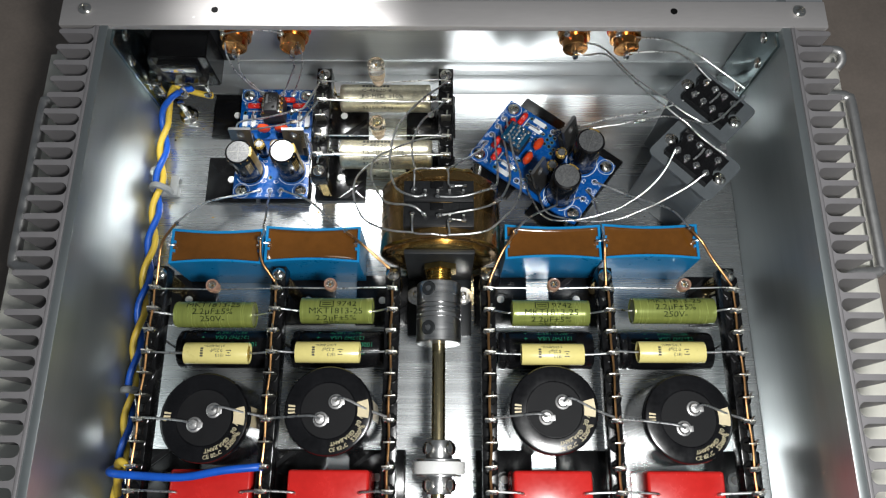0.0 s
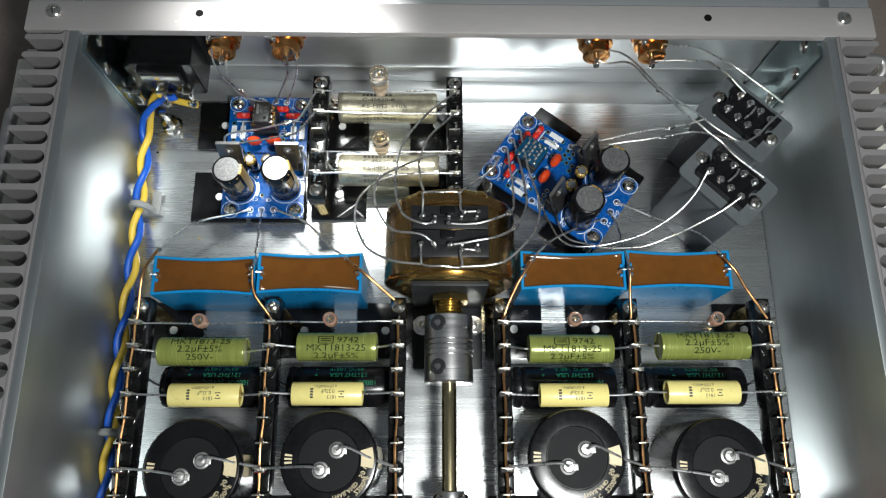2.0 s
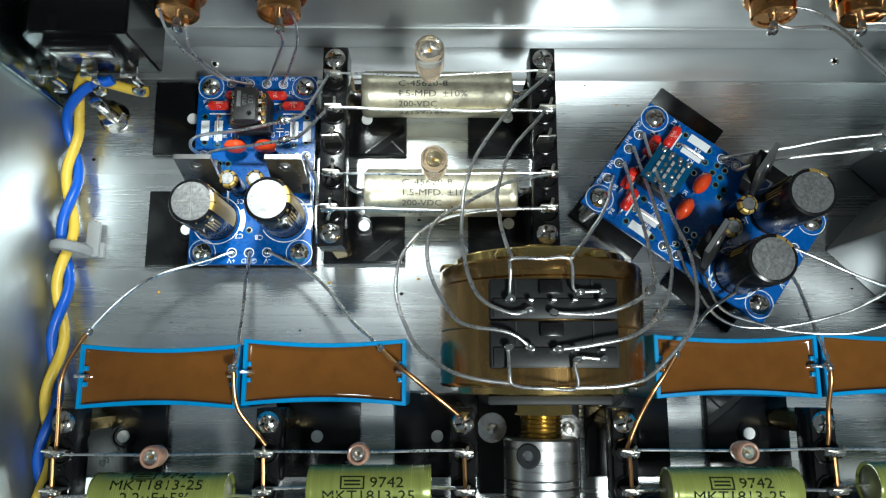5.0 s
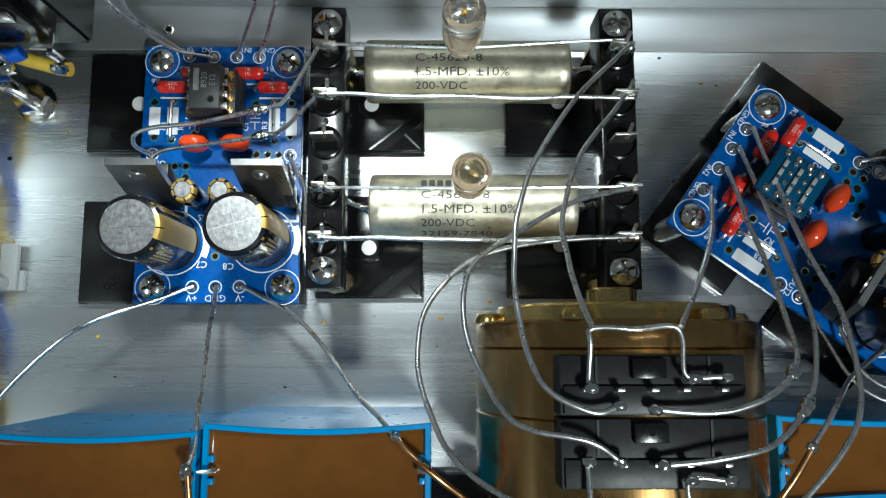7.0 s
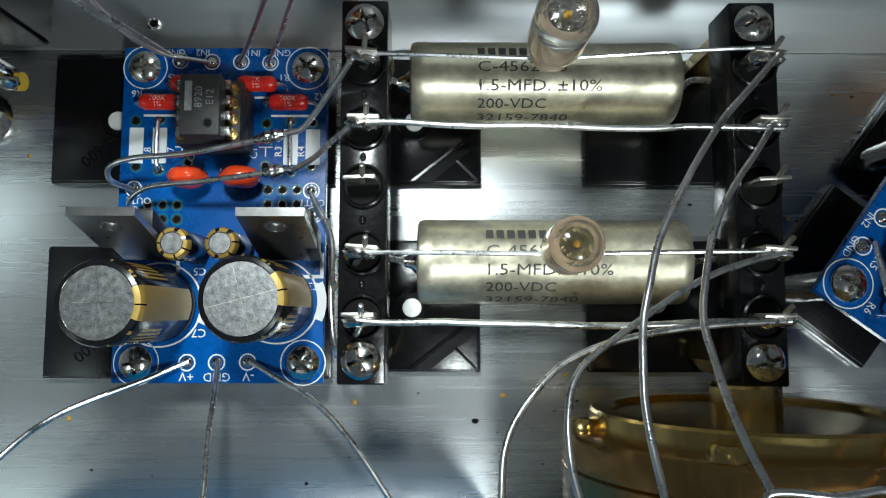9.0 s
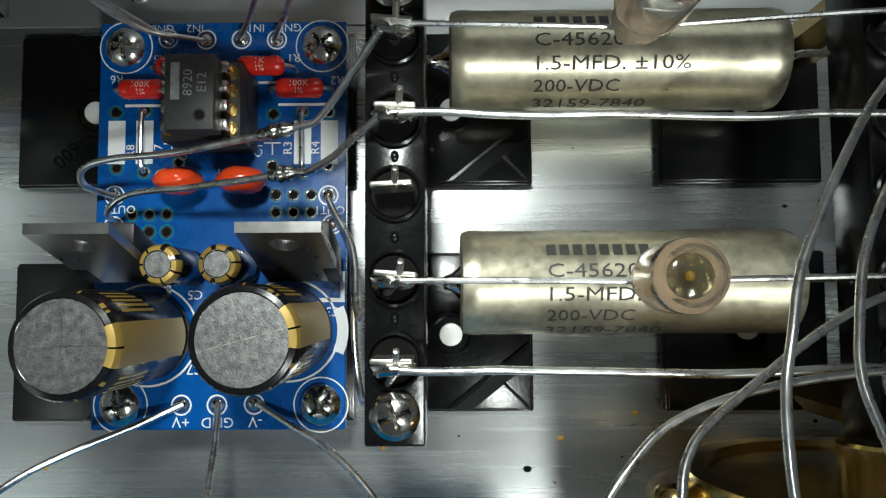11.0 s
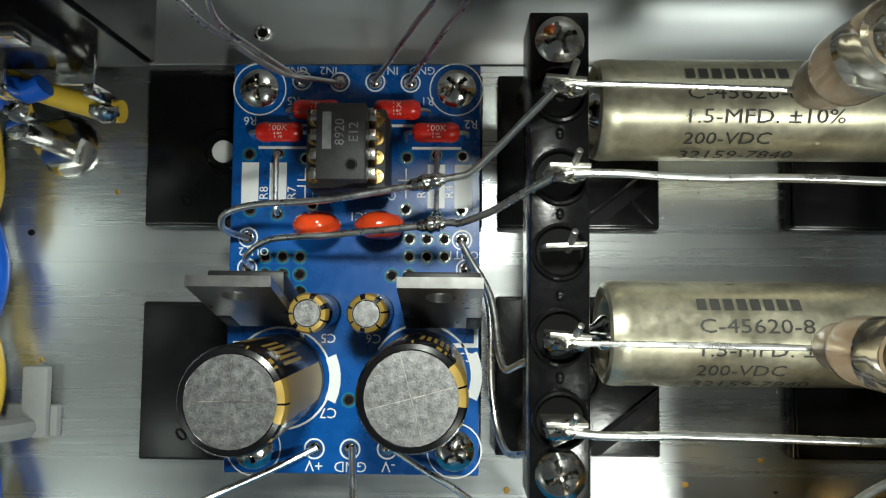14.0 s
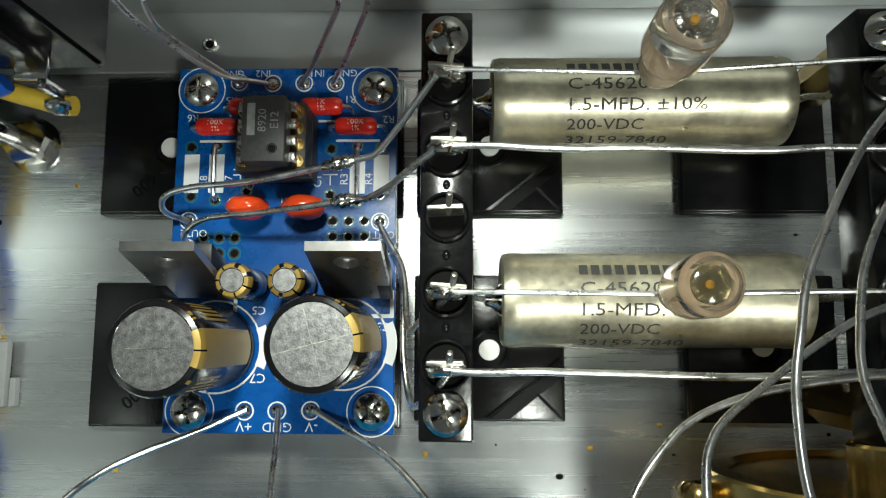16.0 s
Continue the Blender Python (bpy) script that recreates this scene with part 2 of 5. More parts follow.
def ring_flat(bm, x, y, z, r0, r1, seg=20, a0=0.0, a1=360.0, h=0.06):
    full = abs(a1 - a0) >= 360
    n = seg if full else max(3, int(seg * abs(a1 - a0) / 360))
    angs = [radians(a0 + (a1 - a0) * i / n) for i in range(n + (0 if full else 1))]
    A = [bm.verts.new((x + r0 * math.cos(a), y + r0 * math.sin(a), z + h)) for a in angs]
    B = [bm.verts.new((x + r1 * math.cos(a), y + r1 * math.sin(a), z + h)) for a in angs]
    for i in range(n):
        j = (i + 1) % len(angs)
        bm.faces.new((A[i], B[i], B[j], A[j]))
    return bm


def mesh_of(name, bm, material, sharp=38):
    bmesh.ops.recalc_face_normals(bm, faces=bm.faces)
    me = bpy.data.meshes.new(name)
    bmesh.ops.scale(bm, vec=(MM, MM, MM), verts=bm.verts)
    bm.to_mesh(me)
    bm.free()
    me.materials.append(material)
    me.polygons.foreach_set("use_smooth", [True] * len(me.polygons))
    me.set_sharp_from_angle(angle=radians(sharp))
    return me


def part(name, bm, material, parent, label="", sharp=38):
    me = bm if isinstance(bm, bpy.types.Mesh) else mesh_of(name, bm, material, sharp)
    ob = new(name, me)
    ob.parent = parent
    if label:
        tagged(ob, label)
    return ob


def placed(name, me, parent, x, y, z, rz=0.0):
    ob = new(name, me)
    ob.parent = parent
    ob.matrix_basis = pose(x * MM, y * MM, z * MM, 0, 0, rz)
    return ob


def thing(name, label, category, x=0.0, y=0.0, z=0.0, rz=0.0, group="", kind=""):
    ob = new(name)
    ob.empty_display_size = 0.005
    ob.matrix_basis = pose(x * MM, y * MM, z * MM, 0, 0, rz)
    return tagged(ob, label, category, group, kind)


def leads(parent, runs, r, seg=8):
    for pts in runs:
        part("lead", tube(B(), pts, r, seg), M["tin"], parent)


def words(parent, rows, size, put, material, rot=0.0, wide=1.0):
    """Each row (word, x, arc) becomes one printed part."""
    for w, x, v in rows:
        part("printed_rating", letters(B(), w, size, put(x, v), rot, wide), M[material], parent)


def solid(name, bm, material, label, category="", kind="", group=""):
    return tagged(new(name, mesh_of(name, bm, material)), label, category, group, kind)


B = bmesh.new

# ---- lettering, made once ----
WORDS = ["IN1", "IN2", "GND", "OUT1", "OUT2", "+V", "-V", "R1", "R2", "R3", "R4", "R5", "R6", "R7", "R8", "C1", "C2", "C5", "C6", "C7", "C8",
         "IC1", "IC2", "IC3", "8920", "E12", "100K", "1K", "1%", "C-45620-8", "1.5-MFD. \u00b110%", "200-VDC", "32159-7840", "9742",
         "MKT1813-25", "2.2\u00b5F\u00b15%", "250V-", "85\u00b0C 185\u00b0F", "1217H7 USA", "1000UF 50VDC", "TVA1316", "+",
         "\u00b110%400V-", "0.22\u00b5F", "1813", "2200\u00b5F", "THAILAND", "CE 85\u00b0C", "50 V", "1 AM", "P-600"]
_tmp = {}
for w in WORDS:
    cu = bpy.data.curves.new("lettering", "FONT")
    cu.body, cu.align_x, cu.align_y, cu.resolution_u = w, "CENTER", "CENTER", 2
    _tmp[w] = new("lettering", cu)
_dg = bpy.context.evaluated_depsgraph_get()
GLYPHS = {w: bpy.data.meshes.new_from_object(o.evaluated_get(_dg)) for w, o in _tmp.items()}
for o in _tmp.values():
    cu = o.data
    bpy.data.objects.remove(o)
    bpy.data.curves.remove(cu)


def letters(bm, word, size, put, rot=0.0, wide=1.0):
    """Adds a word; put maps flat (x, y) to a place in millimetres."""
    c, s = math.cos(radians(rot)), math.sin(radians(rot))
    me = GLYPHS[word]
    vs = []
    for v in me.vertices:
        x, y = v.co.x * size * wide, v.co.y * size
        vs.append(bm.verts.new(put(x * c - y * s, x * s + y * c)))
    for p in me.polygons:
        try:
            bm.faces.new([vs[i] for i in p.vertices])
        except ValueError:
            pass
    return bm


def flat(x0, y0, z):
    return lambda x, y: (x0 + x, y0 + y, z)


def round_x(x0, v0, cy, cz, r):
    """On a cylinder that lies along x; v0 is the arc from its crest towards +y."""
    return lambda x, y: (x0 + x, cy + r * math.sin((v0 + y) / r), cz + r * math.cos((v0 + y) / r))


def arc_bar(bm, x0, x1, v0, v1, cy, cz, r, n=4):
    a = [bm.verts.new((x0, cy + r * math.sin(v / r), cz + r * math.cos(v / r))) for v in np.linspace(v0, v1, n)]
    b = [bm.verts.new((x1, cy + r * math.sin(v / r), cz + r * math.cos(v / r))) for v in np.linspace(v0, v1, n)]
    for i in range(n - 1):
        bm.faces.new((a[i], b[i], b[i + 1], a[i + 1]))
    return bm


# ---- shared small meshes ----
def screw_mesh(name, R, h=1.6):
    bm = B()
    seg, rows = 32, []
    for j, f in enumerate((0.0, 0.22, 0.45, 0.62, 0.68, 0.85, 0.97, 1.0, 1.0)):
        r = R * f
        z = h * math.sqrt(max(0, 1 - (0.86 * f) ** 2)) - h * 0.35 if j < 8 else -h * 0.1
        if j == 8:
            z = 0
        row = []
        for i in range(seg):
            k = i % 8
            dz = -0.5 * h if (f < 0.65 and (k in (0, 1, 7) if f < 0.3 else k == 0)) or f < 0.1 else 0
            a = 2 * math.pi * i / seg + 0.35
            row.append(bm.verts.new((r * math.cos(a), r * math.sin(a), max(z + dz, 0.02))) if j else None)
        rows.append(row)
    c = bm.verts.new((0, 0, 0.05))
    for i in range(seg):
        bm.faces.new((c, rows[1][i], rows[1][(i + 1) % seg]))
    for a, b in zip(rows[1:], rows[2:]):
        for i in range(seg):
            j = (i + 1) % seg
            bm.faces.new((a[i], b[i], b[j], a[j]))
    return mesh_of(name, bm, M["steel"], 50)


SCREW = screw_mesh("screw", 2.9, 2.7)


def round_rect(hx, hy, r, n=5):
    pts = []
    for cx, cy, a0 in ((hx - r, hy - r, 0), (r - hx, hy - r, 90), (r - hx, r - hy, 180), (hx - r, r - hy, 270)):
        pts += [(cx + r * math.cos(radians(a0 + 90 * i / n)), cy + r * math.sin(radians(a0 + 90 * i / n))) for i in range(n + 1)]
    return pts


def hex_pts(r, rot=0.0):
    return [(r * math.cos(radians(60 * i + rot)), r * math.sin(radians(60 * i + rot))) for i in range(6)]


# ---- the bench and the case ----
solid("bench_top", bx(B(), -900, 900, -700, 800, -40, -6), M["bench"], "brown-grey bench top under the amplifier case", "bench", "structure")
solid("foam_sheet", bx(B(), -208, 212, -160, 208, -6, -4, 0.6), M["pad"], "white foam sheet lying on the bench", "sheet")
solid("floor", bx(B(), -142.3, 144.8, -95, 178, -3.9, 0), M["floor"], "brushed aluminium base plate of the case", "floor", "structure")

rear = solid("wall_rear", bx(B(), -163, 165, 190, 193, -3.9, 69), M["rear"], "silver aluminium rear panel of the case", "panel", "structure")
part("lower_lip", bx(B(), -142, 144.5, 178.15, 189.9, -3.9, 0.35, 0.15), M["rear"], rear)
part("foot_flange", bx(B(), -139, 141.5, 189.3, 189.95, 0.4, 13, 0.1), M["rear"], rear)
part("top_lip", bx(B(), -163, 165, 184, 189.9, 66, 68.5, 0.3), M["rear"], rear)
solid("wall_front", bx(B(), -163, 165, -103, -95.2, -3.9, 69, 0.4), M["rail"], "thick silver front panel of the case", "panel", "structure")
rail = solid("rear_rail", bx(B(), -163.5, 164.8, 170.2, 183.4, 66.5, 70, 0.5), M["rail"], "silver aluminium top rail along the rear panel", "rail", "structure")
for x in (-153.3, 153.2):
    placed("screw", SCREW, rail, x, 178.3, 70)
bm = B()
for x in (-97.5, 99.5):
    cyl(bm, (x, 178, 69.9), (x, 178, 70.15), 1.5, 16)
part("threaded_hole", bm, M["dark"], rail)


def side_wall(sx, x_in, name):
    w = solid(name, bx(B(), x_in, x_in + 3.6, -95, 189.9, -3.9, 69.6, 0.2) if sx > 0 else bx(B(), x_in - 3.6, x_in, -95, 189.9, -3.9, 69.6, 0.2),
              M["wall"], "inner face of the dull silver side wall", "wall", "structure")
    br = thing("corner_bracket", "zinc-plated steel corner bracket screwed to the side wall", "bracket", x_in - sx * 0.1, 0, 0)
    a, b = (-1.5, 0) if sx > 0 else (0, 1.5)
    part("flange", bx(B(), a, b, 163.5, 187.4, 0.5, 66, 0.2), M["zinc"], br)
    for y, z in ((174, 57), (166.8, 48), (168.2, 25)):
        bm = B()
        rev(bm, (-sx * 1.5, y, z), (-sx, 0, 0), [(0, 2.6), (0.7, 2.5), (1.3, 1.6), (1.5, 0.01)], 16)
        part("screw", bm, M["steel"], br)
    return w


side_wall(-1, -142.4, "wall_left")
side_wall(1, 144.9, "wall_right")


def heat_sink(sx, x_in):
    h = thing("heat_sink", "silver anodised finned heat sink on the side of the case", "heat sink", x_in + sx * 3.7, 0, 0)
    if sx < 0:
        h.matrix_basis = pose((x_in - 3.7) * MM, 0, 0, 0, 0, 180)
    part("base", bx(B(), 0, 1.2, -95 * 1, 170, -3.9, 70, 0.2) if sx > 0 else bx(B(), 0, 1.2, -170, 95, -3.9, 70, 0.2), M["sink"], h)
    pitch, t, L = 7.62, 2.3, 15.5
    r = (pitch - t) / 2
    out = [(1.25, -pitch / 2)]
    out += [(1.25 + r - r * math.cos(a), -pitch / 2 + r * math.sin(a)) for a in np.linspace(0.25, math.pi / 2, 5)]
    out += [(L, -t / 2), (L + 0.8, -t / 2 + 0.6), (L + 0.8, t / 2 - 0.6), (L, t / 2)]
    out += [(x, -y) for x, y in out[5:0:-1]]
    out += [(1.25, pitch / 2)]
    fin = mesh_of("fin", prism(B(), out, -3.9, 70), M["sink"], 30)
    n = 34
    for i in range(n):
        y = 168 - pitch * i - 0.8
        placed("fin", fin, h, 0, sx * y, 0)
    return h


heat_sink(-1, -142.4)
heat_sink(1, 144.9)


def grab_handle(x, y0, y1, inward, z=38):
    pts = [(x + inward * 20, y0, z), (x + inward * 5, y0, z), (x + inward * 1.5, y0 + 1, z), (x, y0 + 5, z), (x, (y0 + y1) / 2, z),
           (x, y1 - 5, z), (x + inward * 1.5, y1 - 1, z), (x + inward * 5, y1, z), (x + inward * 20, y1, z)]
    h = thing("grab_handle", "polished chrome grab handle on the heat sink", "handle", group="case handles")
    part("bar", tube(B(), pts, 2.6, 12, 5), M["handle"], h)
    bm = B()
    for y in (y0, y1):
        cyl(bm, (x + inward * 19, y, z), (x + inward * 21.5, y, z), 5, 16, 0.4)
    part("flange", bm, M["handle"], h)


grab_handle(188, 71, 156, -1)
grab_handle(-182.5, 72, 153, 1)
for a, b in ((164.8, 190), (-189.5, -163.2)):
    solid("side_board", bx(B(), a, b, -95, 182, 24, 30, 0.8), M["cream_board"], "cream painted board along the outside of the heat sink", "board", "structure")
hook = thing("wire_hook", "bent chrome hook at the end of the heat sink", "hook")
part("rod", tube(B(), [(164, 179, 40), (180, 179, 40), (186, 178, 40), (187, 174, 39), (185, 171, 37)], 2.2, 10), M["handle"], hook)


# ---- black moulded mounting plates ----
def plate_mesh_set():
    top = B()
    bx(top, -12.4, 12.4, -12, 12, 0, 2.2, 0.4)
    bx(top, -12.0, 12.0, -11.6, 11.6, 2.2, 2.9, 0.25)
    rib = B()
    prism(rib, [(-0.6, -11.4), (0.1, -11.4), (11.7, -2.2), (11.7, -1.6)], 2.85, 3.35)
    band = B()
    prism(band, [(0.3, -11.4), (3.4, -11.4), (11.7, -4.8), (11.7, -2.4)], 2.85, 3.0)
    cup = B()
    rev(cup, (0, -0.4, 2.9), (0, 0, 1), [(-0.1, 3.5), (0.5, 3.4), (0.5, 2.9), (-0.05, 2.7)], 24, False)
    peg = B()
    cyl(peg, (0, -0.4, 2.5), (0, -0.4, 3.5), 1.75, 16, 0.2)
    bars = letters(B(), "P-600", 3.1, flat(-3.6, -6.0, 3.0), 222)
    line = B()
    prism(line, [(7.6, -7.7), (8.0, -7.4), (11.7, -11.1), (11.4, -11.4)], 2.85, 3.15)
    return [mesh_of(n, b, M[m]) for n, b, m in (("base", top, "black"), ("rib", rib, "black"), ("sunken_band", band, "bung"), ("collar", cup, "black"), ("peg", peg, "nylon"), ("moulded_mark", bars, "black"), ("seam", line, "black"))]


PLATE = plate_mesh_set()


def mount_plate(x, y, rz=0.0, flip=False):
    p = thing("mounting_plate", "glossy black moulded plastic mounting plate stuck to the floor", "plate", x, y, 0.05, rz + (180 if flip else 0), "mounting plates")
    for me in PLATE:
        new(me.name.split(".")[0], me).parent = p
    return p


for x, y, f in ((-104.6, 163.9, False), (-104.3, 128.3, False), (-77, 163.9, True), (-77, 128.3, True), (-49.9, 163.9, False), (-50.1, 129.6, False),
                (-5.6, 163.9, True), (-5.8, 129.6, True)):
    mount_plate(x, y, 0, f)
for x in (-118.5, -62.5, -27.6, 28, 63.5, 128.5):
    mount_plate(x, 67, 0, x > 0)
    mount_plate(x, -13, 0, x < 0)
for x, y, f in ((46.2, 158.0, True), (29.8, 135.4, False), (74.2, 136.4, True), (57.8, 113.8, False)):
    mount_plate(x, y, 52.4, f)


# ---- terminal strips ----
def lug_meshes():
    cup = B()
    rev(cup, (0, 0, 29), (0, 0, 1), [(-0.1, 3.35), (0.7, 3.3), (0.85, 3.0), (0.6, 2.8), (-0.6, 2.6)], 28, False)
    pit = B()
    cyl(pit, (0, 0, 29.05), (0, 0, 29.15), 2.7, 24)
    lug = B()
    bx(lug, -2.3, 2.3, 0.1, 0.7, 27, 34.6, 0.18)
    cyl(lug, (0.3, -0.2, 33.0), (0.7, 1.7, 36.4), 0.4, 8, 0.1)
    dab = B()
    blob(dab, (0.1, -0.4, 32.9), 2.2, 1.1, 1.4, 16, 10, 0.6)
    blob(dab, (1.3, -0.6, 33.5), 1.1, 0.75, 0.8, 12, 8, 0.5)
    return [mesh_of(n, b, M[m]) for n, b, m in (("collar", cup, "black"), ("recess", pit, "dark"), ("lug", lug, "lug"), ("solder_joint", dab, "solder"))]


CUP, PIT, LUG, DAB = lug_meshes()
BUMP = mesh_of("moulded_bump", blob(B(), (0, 0, 0), 0.55, 0.75, 0.5, 8, 5), M["black"])


def terminal_strip(x, y0, y1, lugs, soldered, label, group, w=7.0, bus=None, screw_z=29):
    s = thing("terminal_strip", label, "terminal strip", x, 0, 0, 0, group)
    bm = B()
    bx(bm, -w / 2, w / 2, y0, y1, 20.5, 29, 0.35)
    part("body", bm, M["black"], s)
    for i in range(len(lugs) + 1):
        yy = (lugs[0] + 4.8 - i * (lugs[0] - lugs[-1]) / (len(lugs) - 1))
        placed("moulded_bump", BUMP, s, 0, yy, 29)
    for y in (y0 + 3.6, y1 - 3.6):
        bm = B()
        prism(bm, [(a, y + b) for a, b in hex_pts(3.3, 12)], 6.5, 20.55)
        cyl(bm, (0, y, 2.9), (0, y, 6.6), 2.6, 16, 0.2)
        part("standoff", bm, M["brass"], s, "brass hexagon post")
        placed("screw", SCREW, s, 0, y, screw_z)
    for i, y in enumerate(lugs):
        placed("collar", CUP, s, 0, y, 0)
        placed("recess", PIT, s, 0, y, 0)
        placed("lug", LUG, s, 0.4 if i % 2 else 0, y, 0, (i * 37 % 11) - 5)
        if i in soldered:
            placed("solder_joint", DAB, s, 0, y, 0, i * 67 % 180 * 0.1)
    if bus:
        pts = [(0.3 * math.sin(i * 1.7), y, 32.6 + 0.2 * math.cos(i * 2.1)) for i, y in enumerate(np.linspace(bus[0], bus[1], 14))]
        part("bus_wire", tube(B(), pts, 0.55, 8, 3), M["copper"] if bus[2] else M["tin"], s, "bare bus wire soldered along the lugs")
    return s


UP = [165.2, 155.5, 146.8, 137.0, 127.6]
terminal_strip(-56.5, 117.9, 175.2, UP, (0, 1, 3, 4), "black moulded terminal strip with five lugs beside the circuit board", "short terminal strips")
terminal_strip(1.9, 117.7, 175.2, UP, (0, 1, 3, 4), "black moulded terminal strip with wires to the volume control", "short terminal strips")
LOW = [64.8 - 9.2 * i for i in range(11)]
for k, x in enumerate((-123.0, -71.0, -21.0, 20.4, 71.8, 125.4)):
    terminal_strip(x, -36, 75.5, LOW, (0, 1, 2, 3, 6, 8, 9), "long black terminal strip carrying the power supply parts", "long terminal strips", 6.2, (65, -34, True))


# ---- circuit boards ----
PAD_BIG = mesh_of("pad", blob(ring_flat(B(), 0, 0, 0, 0.0, 1.0, 14, h=0.05), (0, 0, 0.1), 0.8, 0.8, 0.55, 10, 5), M["solder"])
PAD_SMALL = mesh_of("pad", ring_flat(B(), 0, 0, 0, 0.62, 0.88, 12, h=0.05), M["solder"])
HOLE = mesh_of("drill_hole", ring_flat(B(), 0, 0, 0, 0.0, 0.62, 12, h=0.045), M["dark"])


LEG = mesh_of("leg", bx(bx(bx(B(), 3.1, 4.3, -0.75, 0.75, 9.5, 9.85, 0.1), 4.0, 4.3, -0.75, 0.75, 6.4, 9.6, 0.1), 4.02, 4.28, -0.3, 0.3, 3.6, 6.5), M["steel"])
CONTACT = mesh_of("socket_contact", rev(B(), (0, 0, 0), (0, 0, 1), [(0, 1.05), (0.3, 1.0), (0.32, 0.6), (0.05, 0.5), (0.05, 0.1)], 16), M["contact"])
PAD_RIM = mesh_of("pad_rim", ring_flat(B(), 0, 0, 0, 0.85, 1.15, 14, h=0.035), M["pad_rim"])


def circuit_board(x, y, z, rz, chip, label):
    p = thing("circuit_board", label, "circuit board", x, y, z, rz, "amplifier boards")
    part("substrate", bx(B(), -18.15, 18.15, -29.6, 29.6, -1.6, 0, 0.12, 1), M["pcb"], p)
    for sx, sy in ((-14.3, 25.9), (14.6, 25.9), (14.7, -26.1), (-13.9, -26.1)):
        placed("screw", SCREW, p, sx, sy, 0.02, 20 * sx)
        bm = B()
        cyl(bm, (sx, sy, -z + 3.0), (sx, sy, -1.6), 2.6, 14)
        part("standoff", bm, M["steel"] if chip == "adapter" else M["black"], p)
    silk = B()
    for sx, sy in ((-14.3, 25.9), (14.6, 25.9), (14.7, -26.1), (-13.9, -26.1)):
        ring_flat(silk, sx, sy, 0, 3.75, 3.95, 28)
    eyes = [(-8.1, 27.2), (-2.5, 27.0), (2.7, 27.0), (7.9, 26.9), (-5.2, -26.1), (-0.1, -26.1), (5.2, -26.0), (-15.5, 4.0), (15.6, 3.8), (-15.5, -0.5), (16.2, -0.4)]
    for ex, ey in eyes:
        ring_flat(silk, ex, ey, 0, 1.25, 1.5, 20)
        placed("pad", PAD_BIG, p, ex, ey, 0)
    spots = [(sx + 2.54 * i, sy - 2.54 * j) for sx, sy in ((8.0, 3.9), (-12.9, 1.2)) for i in range(3) for j in range(2)]
    spots += [(8.0, -1.3), (-10.3, -3.9), (-7.8, -3.9), (5.5, -1.4), (-15.6, 16.2), (-11.3, 7.4), (-15.3, 8.0), (7.5, 15.8),
              (7.4, 8.2), (15.6, 16.0), (15.5, 8.2), (11.9, 7.2), (-11.3, 16.4), (11.8, 16.2), (-7.3, 15.6), (-0.4, -19.2), (-6.2, 8.8)]
    for ex, ey in spots:
        placed("pad", PAD_SMALL, p, ex, ey, 0)
        placed("drill_hole", HOLE, p, ex, ey, 0)
        placed("pad_rim", PAD_RIM, p, ex, ey, 0)
    for rx, ry in ((-10.7, 19.0), (-5.4, 22.3), (6.2, 22.3), (11.8, 19.0)):
        bx(silk, rx - 3.6, rx + 3.6, ry - 2.0, ry - 1.6, 0.02, 0.06)
    for rx, ry in ((-15.4, 11.8), (-11.3, 11.8), (11.8, 11.6), (15.7, 11.6)):
        bx(silk, rx - 1.25, rx + 1.25, ry - 3.2, ry + 3.2, 0.02, 0.06)
    for cx, cy in ((-10.2, -16.2), (10.0, -15.6)):
        ring_flat(silk, cx, cy, 0, 7.1, 7.4, 40, -150, 150)
        ring_flat(silk, cx, cy, 0, 7.0, 8.6, 40, -24, 24, 0.065)
    for cx in (-12, 13):
        bx(silk, cx - 5.3, cx + 5.0, -11.6, -11.0, 0.02, 0.06)
        bx(silk, cx + 4.4, cx + 5.0, -11.0, -7.2, 0.02, 0.06)
    for cx, cy in ((-7.3, 12.0), (7.4, 12.0)):
        bx(silk, cx - 1.2, cx + 1.2, cy + 0.35, cy + 0.55, 0.02, 0.06)
        bx(silk, cx - 1.2, cx + 1.2, cy - 0.55, cy - 0.35, 0.02, 0.06)
        bx(silk, cx - 0.1, cx + 0.1, cy + 0.55, cy + 2.2, 0.02, 0.06)
        bx(silk, cx - 0.1, cx + 0.1, cy - 2.2, cy - 0.55, 0.02, 0.06)
    for w, tx, ty, sz in (("+V", -5.2, -28.4, 2.2), ("GND", 0.0, -28.5, 2.1), ("-V", 5.4, -28.4, 2.2), ("C7", -3.3, -21.0, 2.1), ("C8", 2.6, -21.4, 2.1), ("IC3", 16.6, -12.9, 1.9),
                          ("IC2", -16.3, -12.9, 1.9), ("C5", -3.5, -10.4, 1.9), ("C6", 3.0, -10.4, 1.9), ("R6", -15.6, 21.2, 1.8), ("R5", -9.3, 24.2, 1.8),
                          ("R1", 10.4, 24.2, 1.8), ("R2", 16.8, 20.8, 1.8), ("IN2", -4.2, 28.75, 1.7), ("GND", -9.2, 28.75, 1.7), ("IN1", 4.8, 28.75, 1.7),
                          ("GND", 9.6, 28.75, 1.7), ("OUT2", -14.6, 2.0, 1.7), ("OUT1", 15.8, 1.7, 1.7), ("IC1", 0.5, 7.2, 1.8)):
        letters(silk, w, sz, flat(tx, ty, 0.07), 180)
